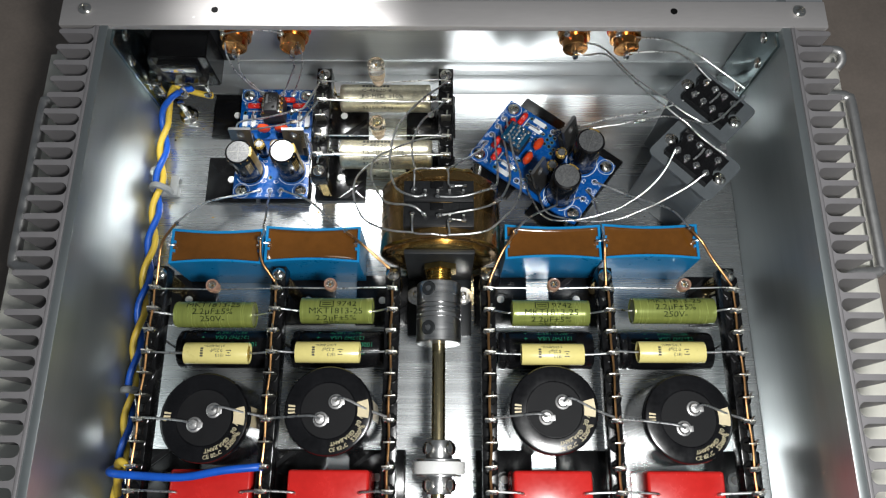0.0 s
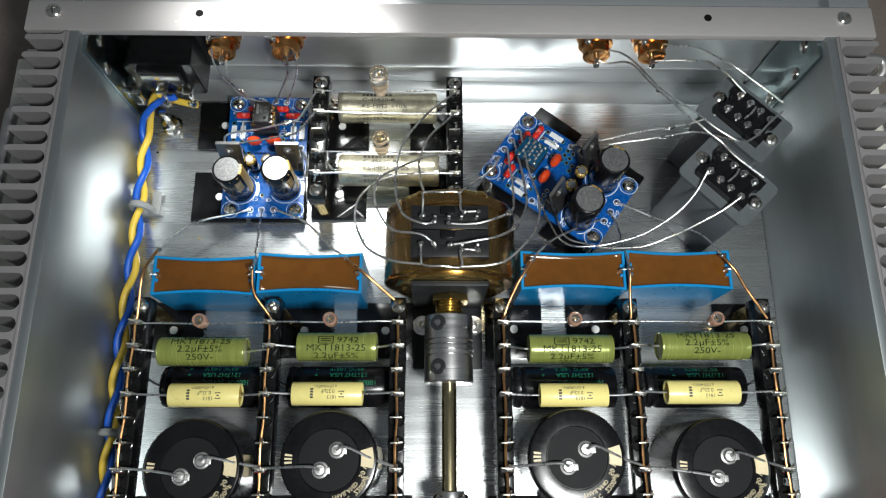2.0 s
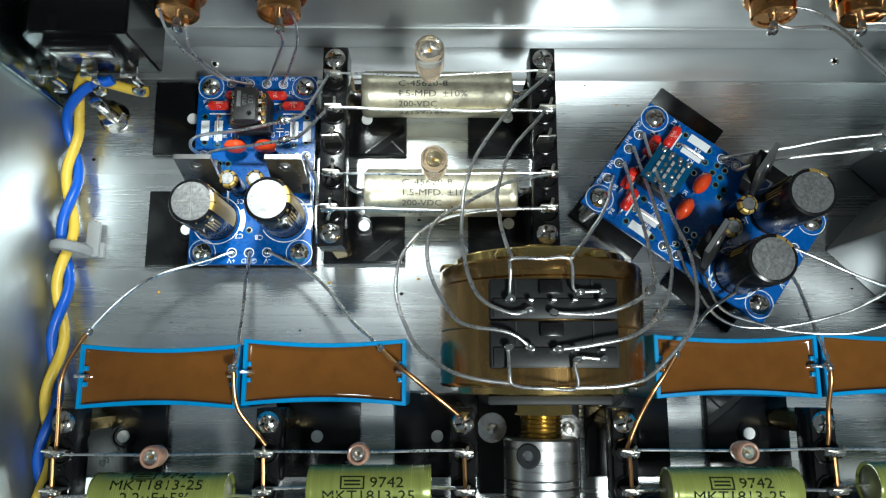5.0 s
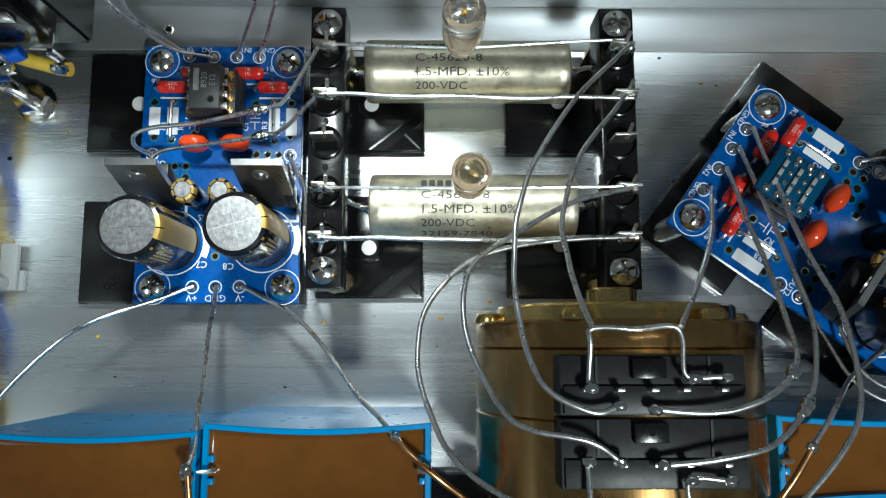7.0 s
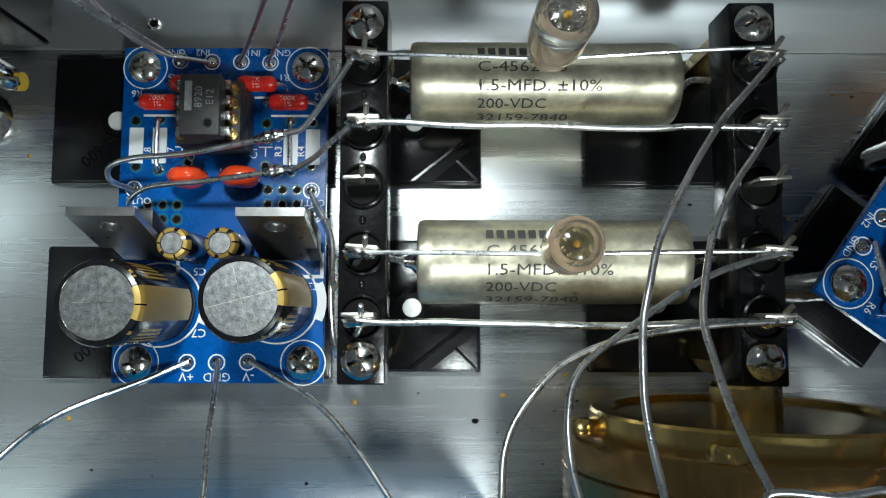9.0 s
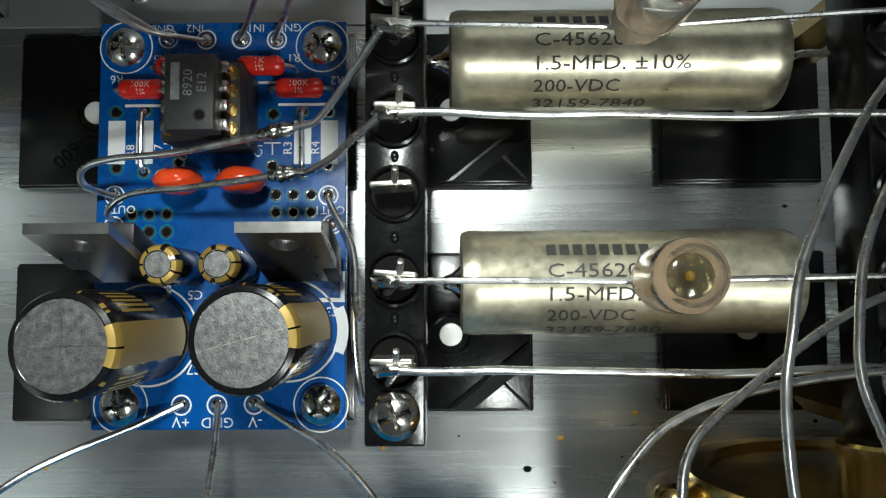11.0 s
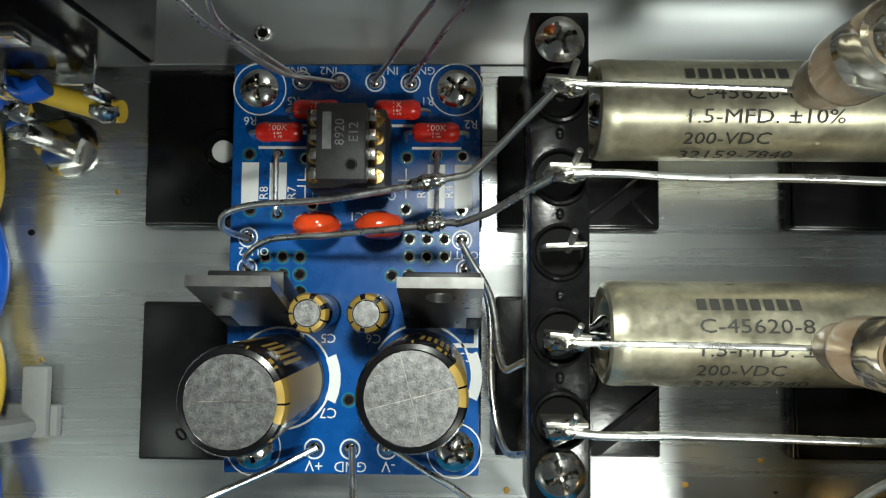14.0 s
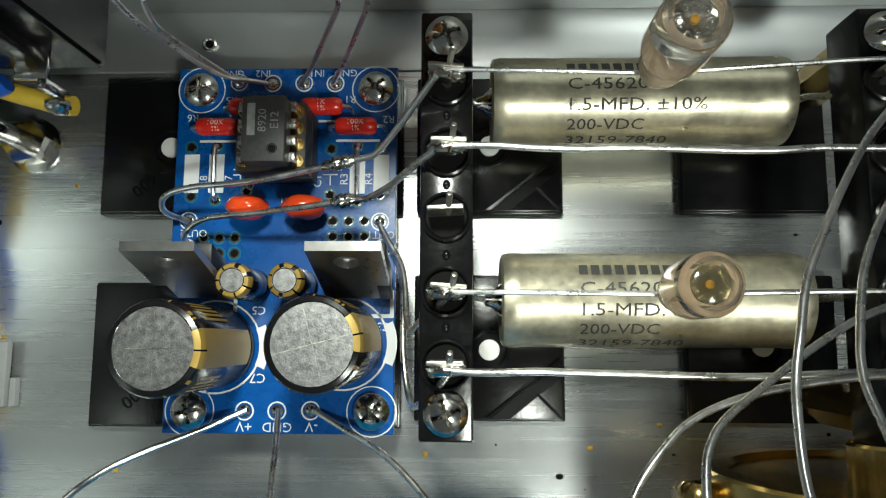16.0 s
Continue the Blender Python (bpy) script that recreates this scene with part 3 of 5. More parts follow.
    for w, tx, ty in (("R8", -13.3, 10.5), ("R7", -9.2, 10.5), ("R3", 9.7, 10.8), ("R4", 13.7, 10.8), ("C2", -5.6, 10.0), ("C1", 5.4, 10.5)):
        letters(silk, w, 1.8, flat(tx, ty, 0.075), 90)
    part("silk_screen", silk, M["silk"], p)
    # resistors
    for rx, ry, word in ((-10.7, 19.0, "100K"), (-5.4, 22.3, "1K"), (6.2, 22.3, "1K"), (11.8, 19.0, "100K")):
        bm = B()
        rev(bm, (rx - 3.4, ry, 2.2), (1, 0, 0), [(0, 0.5), (0.25, 1.1), (0.8, 1.4), (1.6, 1.46), (2.2, 1.38), (4.6, 1.38), (5.2, 1.46), (6.0, 1.4), (6.55, 1.1), (6.8, 0.5)], 18)
        r = part("resistor", bm, M["res"], p)
        bm = B()
        letters(bm, word, 1.35, round_x(rx, 0.35, ry, 2.2, 1.42))
        letters(bm, "1%", 1.2, round_x(rx, -0.75, ry, 2.2, 1.42))
        part("printed_value", bm, M["ink_pale"], r)
        leads(r, [[(rx + q * 4.5, ry, 0), (rx + q * 4.4, ry, 1.6), (rx + q * 3.6, ry, 2.2), (rx + q * 3.2, ry, 2.2)] for q in (-1, 1)], 0.32, 6)
    for jx in (-11.3, 11.9):
        part("jumper_wire", tube(B(), [(jx, 16.4, 0.1), (jx, 15.6, 1.2), (jx, 12, 1.4), (jx, 8.4, 1.2), (jx, 7.4, 0.1)], 0.38, 8), M["tin"], p)
    if chip == "chip":
        bm = B()
        bx(bm, -5.3, 5.3, 10.0, 20.6, 0.2, 4.3, 0.15)
        bx(bm, -5.3, 5.3, 10.0, 20.6, 4.7, 9.0, 0.15)
        s = part("chip_socket", bm, M["chip"], p)
        bm = B()
        bx(bm, -3.2, 3.2, 10.4, 20.3, 10.0, 13.4, 0.25)
        bm.verts.ensure_lookup_table()
        c = part("chip", bm, M["chip"], p)
        for i in range(4):
            for sgn in (-1, 1):
                placed("leg", LEG, c, 0, 11.5 + 2.54 * i, 1.8, 0 if sgn > 0 else 180)
                placed("socket_contact", CONTACT, s, sgn * 4.1, 11.5 + 2.54 * i, 9.0)
        bm = B()
        for w, xx in (("8920", 0.1), ("E12", 1.9)):
            letters(bm, w, 1.75, flat(xx - 0.2, 16.5, 13.46), 90)
        bx(bm, -2.35, -1.2, 14.3, 19.1, 13.42, 13.46)
        part("chip_marking", bm, M["ink_chip"], c)
        part("index_dot", ring_flat(ring_flat(B(), 1.4, 12.3, 13.4, 0, 0.6, 18, h=0.05), 1.4, 12.3, 13.4, 0.68, 0.78, 18, h=0.06), M["dark"], c)
    else:
        bm = B()
        bx(bm, -5.0, 5.0, 10.2, 21.0, 0.2, 4.2, 0.15)
        part("chip_socket", bm, M["black2"], p)
        bm = B()
        bx(bm, -5.2, 5.2, 10.0, 21.0, 7.4, 8.8, 0.1)
        a = part("adapter_board", bm, M["pcb2"], p, "small teal adapter board with surface-mount parts")
        bm, cm, km = B(), B(), B()
        for i in range(4):
            for sgn in (-1, 1):
                yy = 11.6 + 2.54 * i
                cyl(km, (sgn * 4.2, yy, 1), (sgn * 4.2, yy, 8), 0.35, 8)
                blob(bm, (sgn * 4.2, yy, 8.9), 0.85, 0.85, 0.6, 10, 5)
        rng = random.Random(4)
        for i in range(9):
            xx, yy = -2.2 + 2.1 * (i % 3), 12.2 + 3.2 * (i // 3)
            bx(cm, xx - 0.65, xx + 0.65, yy - 0.4, yy + 0.4, 8.8, 9.4, 0.08)
            bx(bm, xx - 0.95, xx - 0.65, yy - 0.42, yy + 0.42, 8.8, 9.3, 0.05)
            bx(bm, xx + 0.65, xx + 0.95, yy - 0.42, yy + 0.42, 8.8, 9.3, 0.05)
            if rng.random() < 0.6:
                blob(bm, (xx + 1.0, yy + 1.4, 8.9), 0.6, 0.6, 0.5, 8, 5)
        part("solder_joint", bm, M["solder"], a)
        part("surface_part", cm, M["grey"], a)
        part("pin", km, M["gold"], a)
    for dx in (-4.7, 4.2):
        bm = B()
        blob(bm, (dx, 5.4, 4.3), 3.4, 2.05, 3.0, 18, 12, 0.10)
        d = part("dipped_capacitor", bm, M["dip"], p)
        leads(d, [[(dx + o, 5.2, 0), (dx + o * 0.95, 5.25, 0.8), (dx + o * 0.9, 5.3, 1.6)] for o in (-2.4, 2.4)], 0.3, 6)
    def lean(b):
        for v in b.verts:
            v.co.y += (v.co.z - 3.0) * 0.33 - 5.4
        return b
    for cx in (-12.0, 13.0):
        bm = B()
        bx(bm, cx - 5.0, cx + 5.0, -2.0, 1.2, 3.0, 12.4, 0.4)
        t = part("regulator", lean(bm), M["black2"], p, "three-legged regulator with a plain metal tab")
        bm = B()
        r, hz = 1.85, 15.9
        corners = [math.atan2(w - hz, u) % (2 * math.pi) for u, w in ((5.1, 19.4), (-5.1, 19.4), (-5.1, 3.2), (5.1, 3.2))]
        angs = sorted([2 * math.pi * (i + 0.5) / 24 for i in range(24)] + corners)
        loops = []
        for yy in (-3.35, -2.05):
            A, C = [], []
            for a in angs:
                ca, sa = math.cos(a), math.sin(a)
                k = min(5.1 / max(abs(ca), 1e-6), (3.5 if sa > 0 else 12.7) / max(abs(sa), 1e-6))
                A.append(bm.verts.new((cx + r * ca, yy, hz + r * sa)))
                C.append(bm.verts.new((cx + k * ca, yy, hz + k * sa)))
            loops.append((A, C))
        (A0, C0), (A1, C1) = loops
        for i in range(len(angs)):
            j = (i + 1) % len(angs)
            bm.faces.new((A0[i], A0[j], C0[j], C0[i]))
            bm.faces.new((A1[i], C1[i], C1[j], A1[j]))
            bm.faces.new((A0[j], A0[i], A1[i], A1[j]))
            bm.faces.new((C0[i], C0[j], C1[j], C1[i]))
        part("metal_tab", lean(bm), M["tab"], t)
        for q in (-1, 1):
            bm = B()
            bx(bm, min(cx + q * 3.2, cx + q * 5.15), max(cx + q * 3.2, cx + q * 5.15), -3.45, -2.0, 3.0, 8.0, 0.15)
            part("plastic_foot", lean(bm), M["black2"], t)
        bm = B()
        for o in (-2.54, 0, 2.54):
            bm = B()
            bx(bm, cx + o - 0.4, cx + o + 0.4, -0.6, -0.1, 0, 3.1)
            part("leg", lean(bm), M["tin"], t)
    # electrolytics
    def can(cx, cy, r, hgt, turn, small):
        bm = B()
        rev(bm, (cx, cy, 0.15), (0, 0, 1), [(0, r - 0.4), (0.3, r), (1.2, r), (1.7, r - 0.35), (2.3, r), (hgt - 0.8, r), (hgt - 0.2, r - 0.3), (hgt, r - 0.9), (hgt - 0.15, r - 1.1)], 40)
        e = part("electrolytic_capacitor", bm, M["sleeve"], p, "black and gold electrolytic capacitor with a scored foil top")
        bm = B()
        ring_flat(bm, cx, cy, hgt + 0.06, 0, r - 1.05 if not small else r - 0.75, 32)
        part("foil_top", bm, M["foil"], e)
        bm = B()
        for a in ((0, 90) if not small else ()):
            ca, sa = math.cos(radians(a + turn)), math.sin(radians(a + turn))
            L, w = r - 1.6, 0.055
            vs = [bm.verts.new((cx + u * ca - v * sa, cy + u * sa + v * ca, hgt + 0.16)) for u, v in ((-L, -w), (L, -w), (L, w), (-L, w))]
            bm.faces.new(vs)
        if not small:
            part("score_mark", bm, M["lug"], e)
        bm = B()
        def onside(a, z):
            return (cx + (r + 0.04) * math.cos(a), cy + (r + 0.04) * math.sin(a), z)
        def strip(a0, a1, z0, z1, n):
            A = [bm.verts.new(onside(a, z0)) for a in np.linspace(a0, a1, n)]
            C = [bm.verts.new(onside(a, z1)) for a in np.linspace(a0, a1, n)]
            for i in range(n - 1):
                bm.faces.new((A[i], A[i + 1], C[i + 1], C[i]))
        q = radians(turn)
        edge = 0.75 if small else 1.05
        prof = [(r + 0.04, hgt - 1.7), (r + 0.04, hgt - 0.78), (r - 0.24, hgt - 0.14), (r - min(edge, 0.88), hgt + 0.09), (r - edge - 0.03, hgt + 0.11)]
        def rim(a0, a1, k0, k1, n=6):
            rows = [[bm.verts.new((cx + rr * math.cos(a), cy + rr * math.sin(a), 0.15 + zz)) for a in np.linspace(a0, a1, n)] for rr, zz in prof[k0:k1]]
            for A, C in zip(rows, rows[1:]):
                for i in range(n - 1):
                    bm.faces.new((A[i], A[i + 1], C[i + 1], C[i]))
        if small:
            for k in range(7):
                rim(q + k * 0.898, q + k * 0.898 + (0.78 if k % 3 else 0.6), 0, 5)
        else:
            strip(q - 0.42, q + 0.42, 2.6, hgt - 1.5, 7)
            rim(q - 0.42, q - 0.06, 0, 5)
            rim(q - 0.02, q + 0.42, 0, 5)
            for a0, wd in ((0.66, 0.05), (0.8, 0.11), (1.3, 0.04), (-0.75, 0.1), (-1.3, 0.05), (-2.3, 0.05)):
                rim(q + a0 - wd / 2, q + a0 + wd / 2, 1, 3, 3)
            for a0, k in ((0.62, 5), (-1.1, 4), (1.5, 3)):
                for i in range(k):
                    strip(q + a0 + i * 0.13, q + a0 + i * 0.13 + 0.07, hgt * 0.45 + i * 0.5, hgt * 0.85, 3)
        part("gold_print", bm, M["print_gold"], e)
    can(-10.2, -16.2, 6.35, 22.8, 0, False)
    can(10.0, -15.6, 6.35, 22.8, 15, False)
    can(-4.2, -6.6, 2.6, 11.6, 30, True)
    can(3.4, -6.6, 2.6, 11.6, 60, True)
    return p


circuit_board(-83.3, 145.8, 8.7, 0, "chip", "blue amplifier circuit board with a socketed chip")
circuit_board(47.2, 129.5, 23.2, 54.5, "adapter", "blue amplifier circuit board turned at an angle")


# ---- silver tubular capacitors ----
def paper_capacitor(x0, x1, y, z, r, marks, lug_y):
    c = thing("paper_capacitor", "dull silver tubular paper capacitor with printed ratings", "capacitor", group="tubular paper capacitors")
    L = x1 - x0
    bm = B()
    rev(bm, (x0, y, z), (1, 0, 0), [(1.6, r - 2.6), (0.4, r - 2.2), (0, r - 0.9), (0.3, r - 0.25), (1.2, r), (2.6, r), (2.9, r - 0.08), (L - 2.9, r - 0.08), (L - 2.6, r), (L - 1.2, r), (L - 0.3, r - 0.25), (L, r - 0.9), (L - 0.4, r - 2.2), (L - 1.6, r - 2.6)], 40)
    body = part("can", bm, M["can"], c)
    for xx, d in ((x0 + 1.2, -1), (x1 - 1.2, 1)):
        part("end_seal", rev(B(), (xx, y, z), (d, 0, 0), [(0, 2.6), (1.2, 2.4), (2.4, 1.2), (3.4, 0.9), (3.6, 0.3)], 16), M["solder"], c)
    bm = B()
    rr = r + 0.03
    left = x0 + 11.0
    pitch = 3.05
    rows = [("C-45620-8", 1, 14.3), ("1.5-MFD. \u00b110%", 0, 19.8), ("200-VDC", -1, 11.2), ("32159-7840", -2, 15.0)]
    for w, k, wide in rows:
        me = GLYPHS[w]
        width = max(v.co.x for v in me.vertices) - min(v.co.x for v in me.vertices)
        part("printed_rating", letters(B(), w, 2.6, round_x(left + wide * 0.5, k * pitch + marks, y, z, rr), 0, wide / (2.6 * width)), M["ink"], c)
    for i in range(8):
        bm = B()
        arc_bar(bm, left + i * 1.7, left + i * 1.7 + 1.2, 2 * pitch + marks - 0.85, 2 * pitch + marks + 0.85, y, z, rr)
        part("printed_bar", bm, M["ink"], c)
    leads(c, [[(x0 - 1.8, y, z), (x0 - 3.4, y + 0.2, z + 1.5), (x0 - 4.6, lug_y + 0.3, z + 8), (x0 - 7.4, lug_y, 33.4)],
              [(x1 + 1.8, y, z), (x1 + 3.2, y + 0.2, z + 1.8), (x1 + 5.0, lug_y + 0.3, z + 9), (x1 + 8.0, lug_y, 33.4)]], 0.5)


paper_capacitor(-50.1, -5.6, 167.1, 14.5, 6.87, -2.45, 164.8)
paper_capacitor(-48.8, -4.6, 136.8, 13.8, 7.1, -1.8, 136.5)


# ---- small glass lamps on their wires ----
def glass_lamp(x, y, z0, z1, r, xa, xb, wire_z, body, label, group, ya, yb):
    l = thing("glass_lamp", label, "lamp", group=group)
    h = z1 - z0
    bm = B()
    rev(bm, (x, y, z0), (0, 0, 1), [(0, 0.5), (0.4, r * 0.55), (h * 0.16, r * 0.74), (h * 0.34, r * 0.78), (h * 0.42, r * 0.72)], 28)
    part("base", bm, M["rosy"], l, "rosy resin base")
    bm = B()
    rev(bm, (x, y, z0), (0, 0, 1), [(h * 0.38, r * 0.74), (h * 0.44, r * 0.97), (h * 0.5, r), (h - 1.0, r), (h - 0.35, r * 0.95), (h, r * 0.82), (h - 0.1, r * 0.7), (h - 1.3, r * 0.62), (h - 1.5, 0.01)], 32)
    part("envelope", bm, M[body], l, "waxy translucent envelope")
    bm = B()
    rev(bm, (x, y, z1 - 0.75), (0, 0, 1), [(0, r * 0.6), (0.25, r * 0.56), (0.5, r * 0.36), (0.6, 0.01)], 24)
    part("lens", bm, M["glass"], l, "clear glass lens")
    bm = B()
    rev(bm, (x, y, z1 - 1.4), (0, 0, 1), [(0, r * 0.6), (0.35, r * 0.58), (0.2, r * 0.42), (0.05, 0.4), (0.05, 0.01)], 24)
    for i in range(9):
        a = i * 0.698
        blob(bm, (x + r * 0.4 * math.cos(a), y + r * 0.4 * math.sin(a), z1 - 1.2), 0.5, 0.5, 0.3, 8, 5)
    part("reflector", bm, M["steel" if body != "wax2" else "rod"], l, "bright dimpled reflector")
    part("filament", blob(B(), (x, y, z1 - 1.25), r * 0.13, r * 0.13, 0.3, 10, 6), M["flux"], l)
    leads(l, [[(xa, ya, wire_z), ((xa * 2 + x) / 3, (ya * 2 + y) / 3, wire_z + 0.2), (x - 1, y - 0.2, z0 + 0.9)],
              [(x + 1, y - 0.2, z0 + 0.9), ((xb * 2 + x) / 3, (yb * 2 + y) / 3, wire_z + 0.3), (xb, yb, wire_z)]], 0.34)


glass_lamp(-29.8, 164.4, 33.6, 50.5, 3.9, -57, 2.5, 34, "wax", "cream waxy lamp soldered across the terminal strips", "large glass lamps", 165.1, 166.2)
glass_lamp(-28.6, 136.6, 33.6, 48.0, 3.5, -57, 2.5, 34, "wax2", "amber waxy lamp soldered across the terminal strips", "large glass lamps", 136.6, 136.9)
for x, y, xa, xb in ((-96.6, 64.3, -123, -71), (-46.8, 65.0, -71, -21), (47.8, 65.3, 20.4, 71.8), (103, 65.5, 71.8, 125.4)):
    glass_lamp(x, y, 31, 39.5, 2.7, xa, xb, 32, "wax3", "small rosy glass lamp on a thin wire", "small glass lamps", y, y + 0.3)


# ---- blue boxed capacitors ----
def box_capacitor(x0, x1, y0, y1, z1):
    c = thing("boxed_film_capacitor", "blue plastic capacitor box filled with brown epoxy", "capacitor", group="blue capacitors")
    n, sag = 14, 1.1
    def ring(ins, dz_sag=1.0):
        pts = []
        for i in range(n + 1):
            u = i / n
            pts.append((x0 + ins + (x1 - x0 - 2 * ins) * u, y0 + ins + sag * math.sin(math.pi * u) * dz_sag))
        for i in range(n + 1):
            u = 1 - i / n
            pts.append((x0 + ins + (x1 - x0 - 2 * ins) * u, y1 - ins - sag * math.sin(math.pi * u) * dz_sag))
        return pts
    bm = B()
    rows = []
    for ins, z, s in ((0.4, 0.05, 0.1), (0, 0.6, 0.1), (0, z1 * 0.5, 0.5), (0, z1 - 0.2, 1), (0.2, z1, 1), (1.0, z1, 1), (1.15, z1 - 0.3, 1), (1.15, z1 - 4, 1)):
        rows.append([bm.verts.new((x, y, z)) for x, y in ring(ins, s)])
    for a, b in zip(rows, rows[1:]):
        m = len(a)
        for i in range(m):
            bm.faces.new((a[i], a[(i + 1) % m], b[(i + 1) % m], b[i]))
    bm.faces.new(rows[0][::-1])
    for xx, d in ((x0 + 1.1, 1), (x1 - 1.1, -1)):
        ym = (y0 + y1) / 2
        for o in (-2.0, 2.0):
            part("locating_tab", bx(B(), min(xx, xx + d * 1.0), max(xx, xx + d * 1.0), ym + o - 0.6, ym + o + 0.6, z1 - 4, z1 - 0.15, 0.15), M["blue"], c)
    part("case", bm, M["blue"], c)
    bm = B()
    out = ring(1.1)
    prev = None
    for k, (f, dz) in enumerate(((1.0, -0.55), (0.965, -1.0), (0.92, -1.25), (0.8, -1.4), (0.0, -1.45))):
        cx, cy = (x0 + x1) / 2, (y0 + y1) / 2
        inset = (1 - f) * 8
        if f == 0.0:
            bm.faces.new(prev)
            break
        row = [bm.verts.new((x + (inset if x < cx else -inset) * min(1, abs(x - cx) / 6), y + (inset if y < cy else -inset), z1 + dz)) for x, y in out]
        if prev:
            for i in range(len(row)):
                j = (i + 1) % len(row)
                bm.faces.new((prev[i], prev[j], row[j], row[i]))
        prev = row
    part("epoxy_fill", bm, M["epoxy"], c, "glossy brown epoxy filling")
    leads(c, [[(xx, (y0 + y1) / 2, z1 - 2), (xx, (y0 + y1) / 2, z1 + 0.6), (xx + d * 2.4, (y0 + y1) / 2, z1 + 1.6)] for xx, d in ((x0 + 2.2, -1), (x1 - 2.2, 1))], 0.45)


for x0, x1, y0, y1 in ((-118.6, -78.2, 75.4, 91.6), (-77.2, -35.6, 76.2, 93.0), (28, 70.2, 78.0, 94.2), (70.9, 113, 78.4, 94.7)):
    box_capacitor(x0, x1, y0, y1, 33)


# ---- power supply rows ----
def film_tube(x0, x1, y, z, r, body_m, end_m, name, label, group, wires, squash=1.0, ribs=0):
    c = thing(name, label, "capacitor", group=group)
    L = x1 - x0
    bm = B()
    prof = [(0.5, r - 1.0), (0.1, r - 0.6), (0, r - 0.15), (0.25, r)]
    if ribs:
        for i in range(ribs):
            u = 1.2 + (L - 2.4) * i / ribs
            prof += [(u, r), (u + (L - 2.4) / ribs * 0.5, r - 0.14)]
    prof += [(L - 0.25, r), (L, r - 0.15), (L - 0.1, r - 0.6), (L - 0.5, r - 1.0)]
    rev(bm, (0, 0, 0), (1, 0, 0), prof, 36, False)
    bmesh.ops.scale(bm, vec=(1, 1, squash), verts=bm.verts)
    bmesh.ops.translate(bm, vec=(x0, y, z), verts=bm.verts)
    part("wrap", bm, M[body_m], c)
    for xx, d in ((x0 + 0.45, -1), (x1 - 0.45, 1)):
        part("end_seal", rev(B(), (xx, y, z), (d, 0, 0), [(-0.2, r * squash - 0.4), (0.05, r * squash - 0.8), (0.15, 0.01)], 24, False), M[end_m], c)
    leads(c, [[(xx, y, z), (xx + (xe - xx) * 0.25, y, z + (ze - z) * 0.1), (xx + (xe - xx) * 0.7, y + 0.2, z + (ze - z) * 0.8), (xe, y + 0.4, ze)]
              for xx, xe, ze in ((x0 + 0.3, wires[0], wires[2]), (x1 - 0.3, wires[1], wires[2]))], 0.45)
    return c


STR = (-123.0, -71.0, -21.0, 20.4, 71.8, 125.4)
BAYS = ((STR[0], STR[1]), (STR[1], STR[2]), (STR[3], STR[4]), (STR[4], STR[5]))
GREEN = ((-113.6, -80.2, 53.9, -3.6), (-60.0, -29.2, 55.8, 1.0), (30.6, 63.5, 55.2, 0.7), (82.4, 117.3, 56.4, -3.9))
for k, (x0, x1, y, turn) in enumerate(GREEN):
    a, b = BAYS[k]
    g = film_tube(x0, x1, y, 28.0, 5.7, "green", "green_end", "green_film_capacitor", "olive green wrapped film capacitor with printed ratings", "green capacitors", (a, b, 31.5), ribs=26)
    xm, rr = (x0 + x1) / 2, 5.76
    words(g, (("MKT1813-25", xm, -0.3 - turn), ("2.2\u00b5F\u00b15%", xm, -3.5 - turn), ("250V-", xm, -6.7 - turn), ("9742", xm + 4.5, 2.9 - turn)), 3.6,
          lambda u, v: round_x(u, v, y, 28.0, rr), "ink_deep", 0, 1.2)
    bm = B()
    for q0, q1 in ((xm - 7, xm - 6.6), (xm - 1.4, xm - 1.0)):
        arc_bar(bm, q0, q1, -turn + 1.4, -turn + 4.6, y, 28.0, rr)
    for q in (1.4, 4.3):
        arc_bar(bm, xm - 7, xm - 1, -turn + q, -turn + q + 0.3, y, 28.0, rr)
    for q in (2.3, 3.2):
        arc_bar(bm, xm - 6, xm - 2, -turn + q, -turn + q + 0.4, y, 28.0, rr)
    part("printed_frame", bm, M["ink_deep"], g)

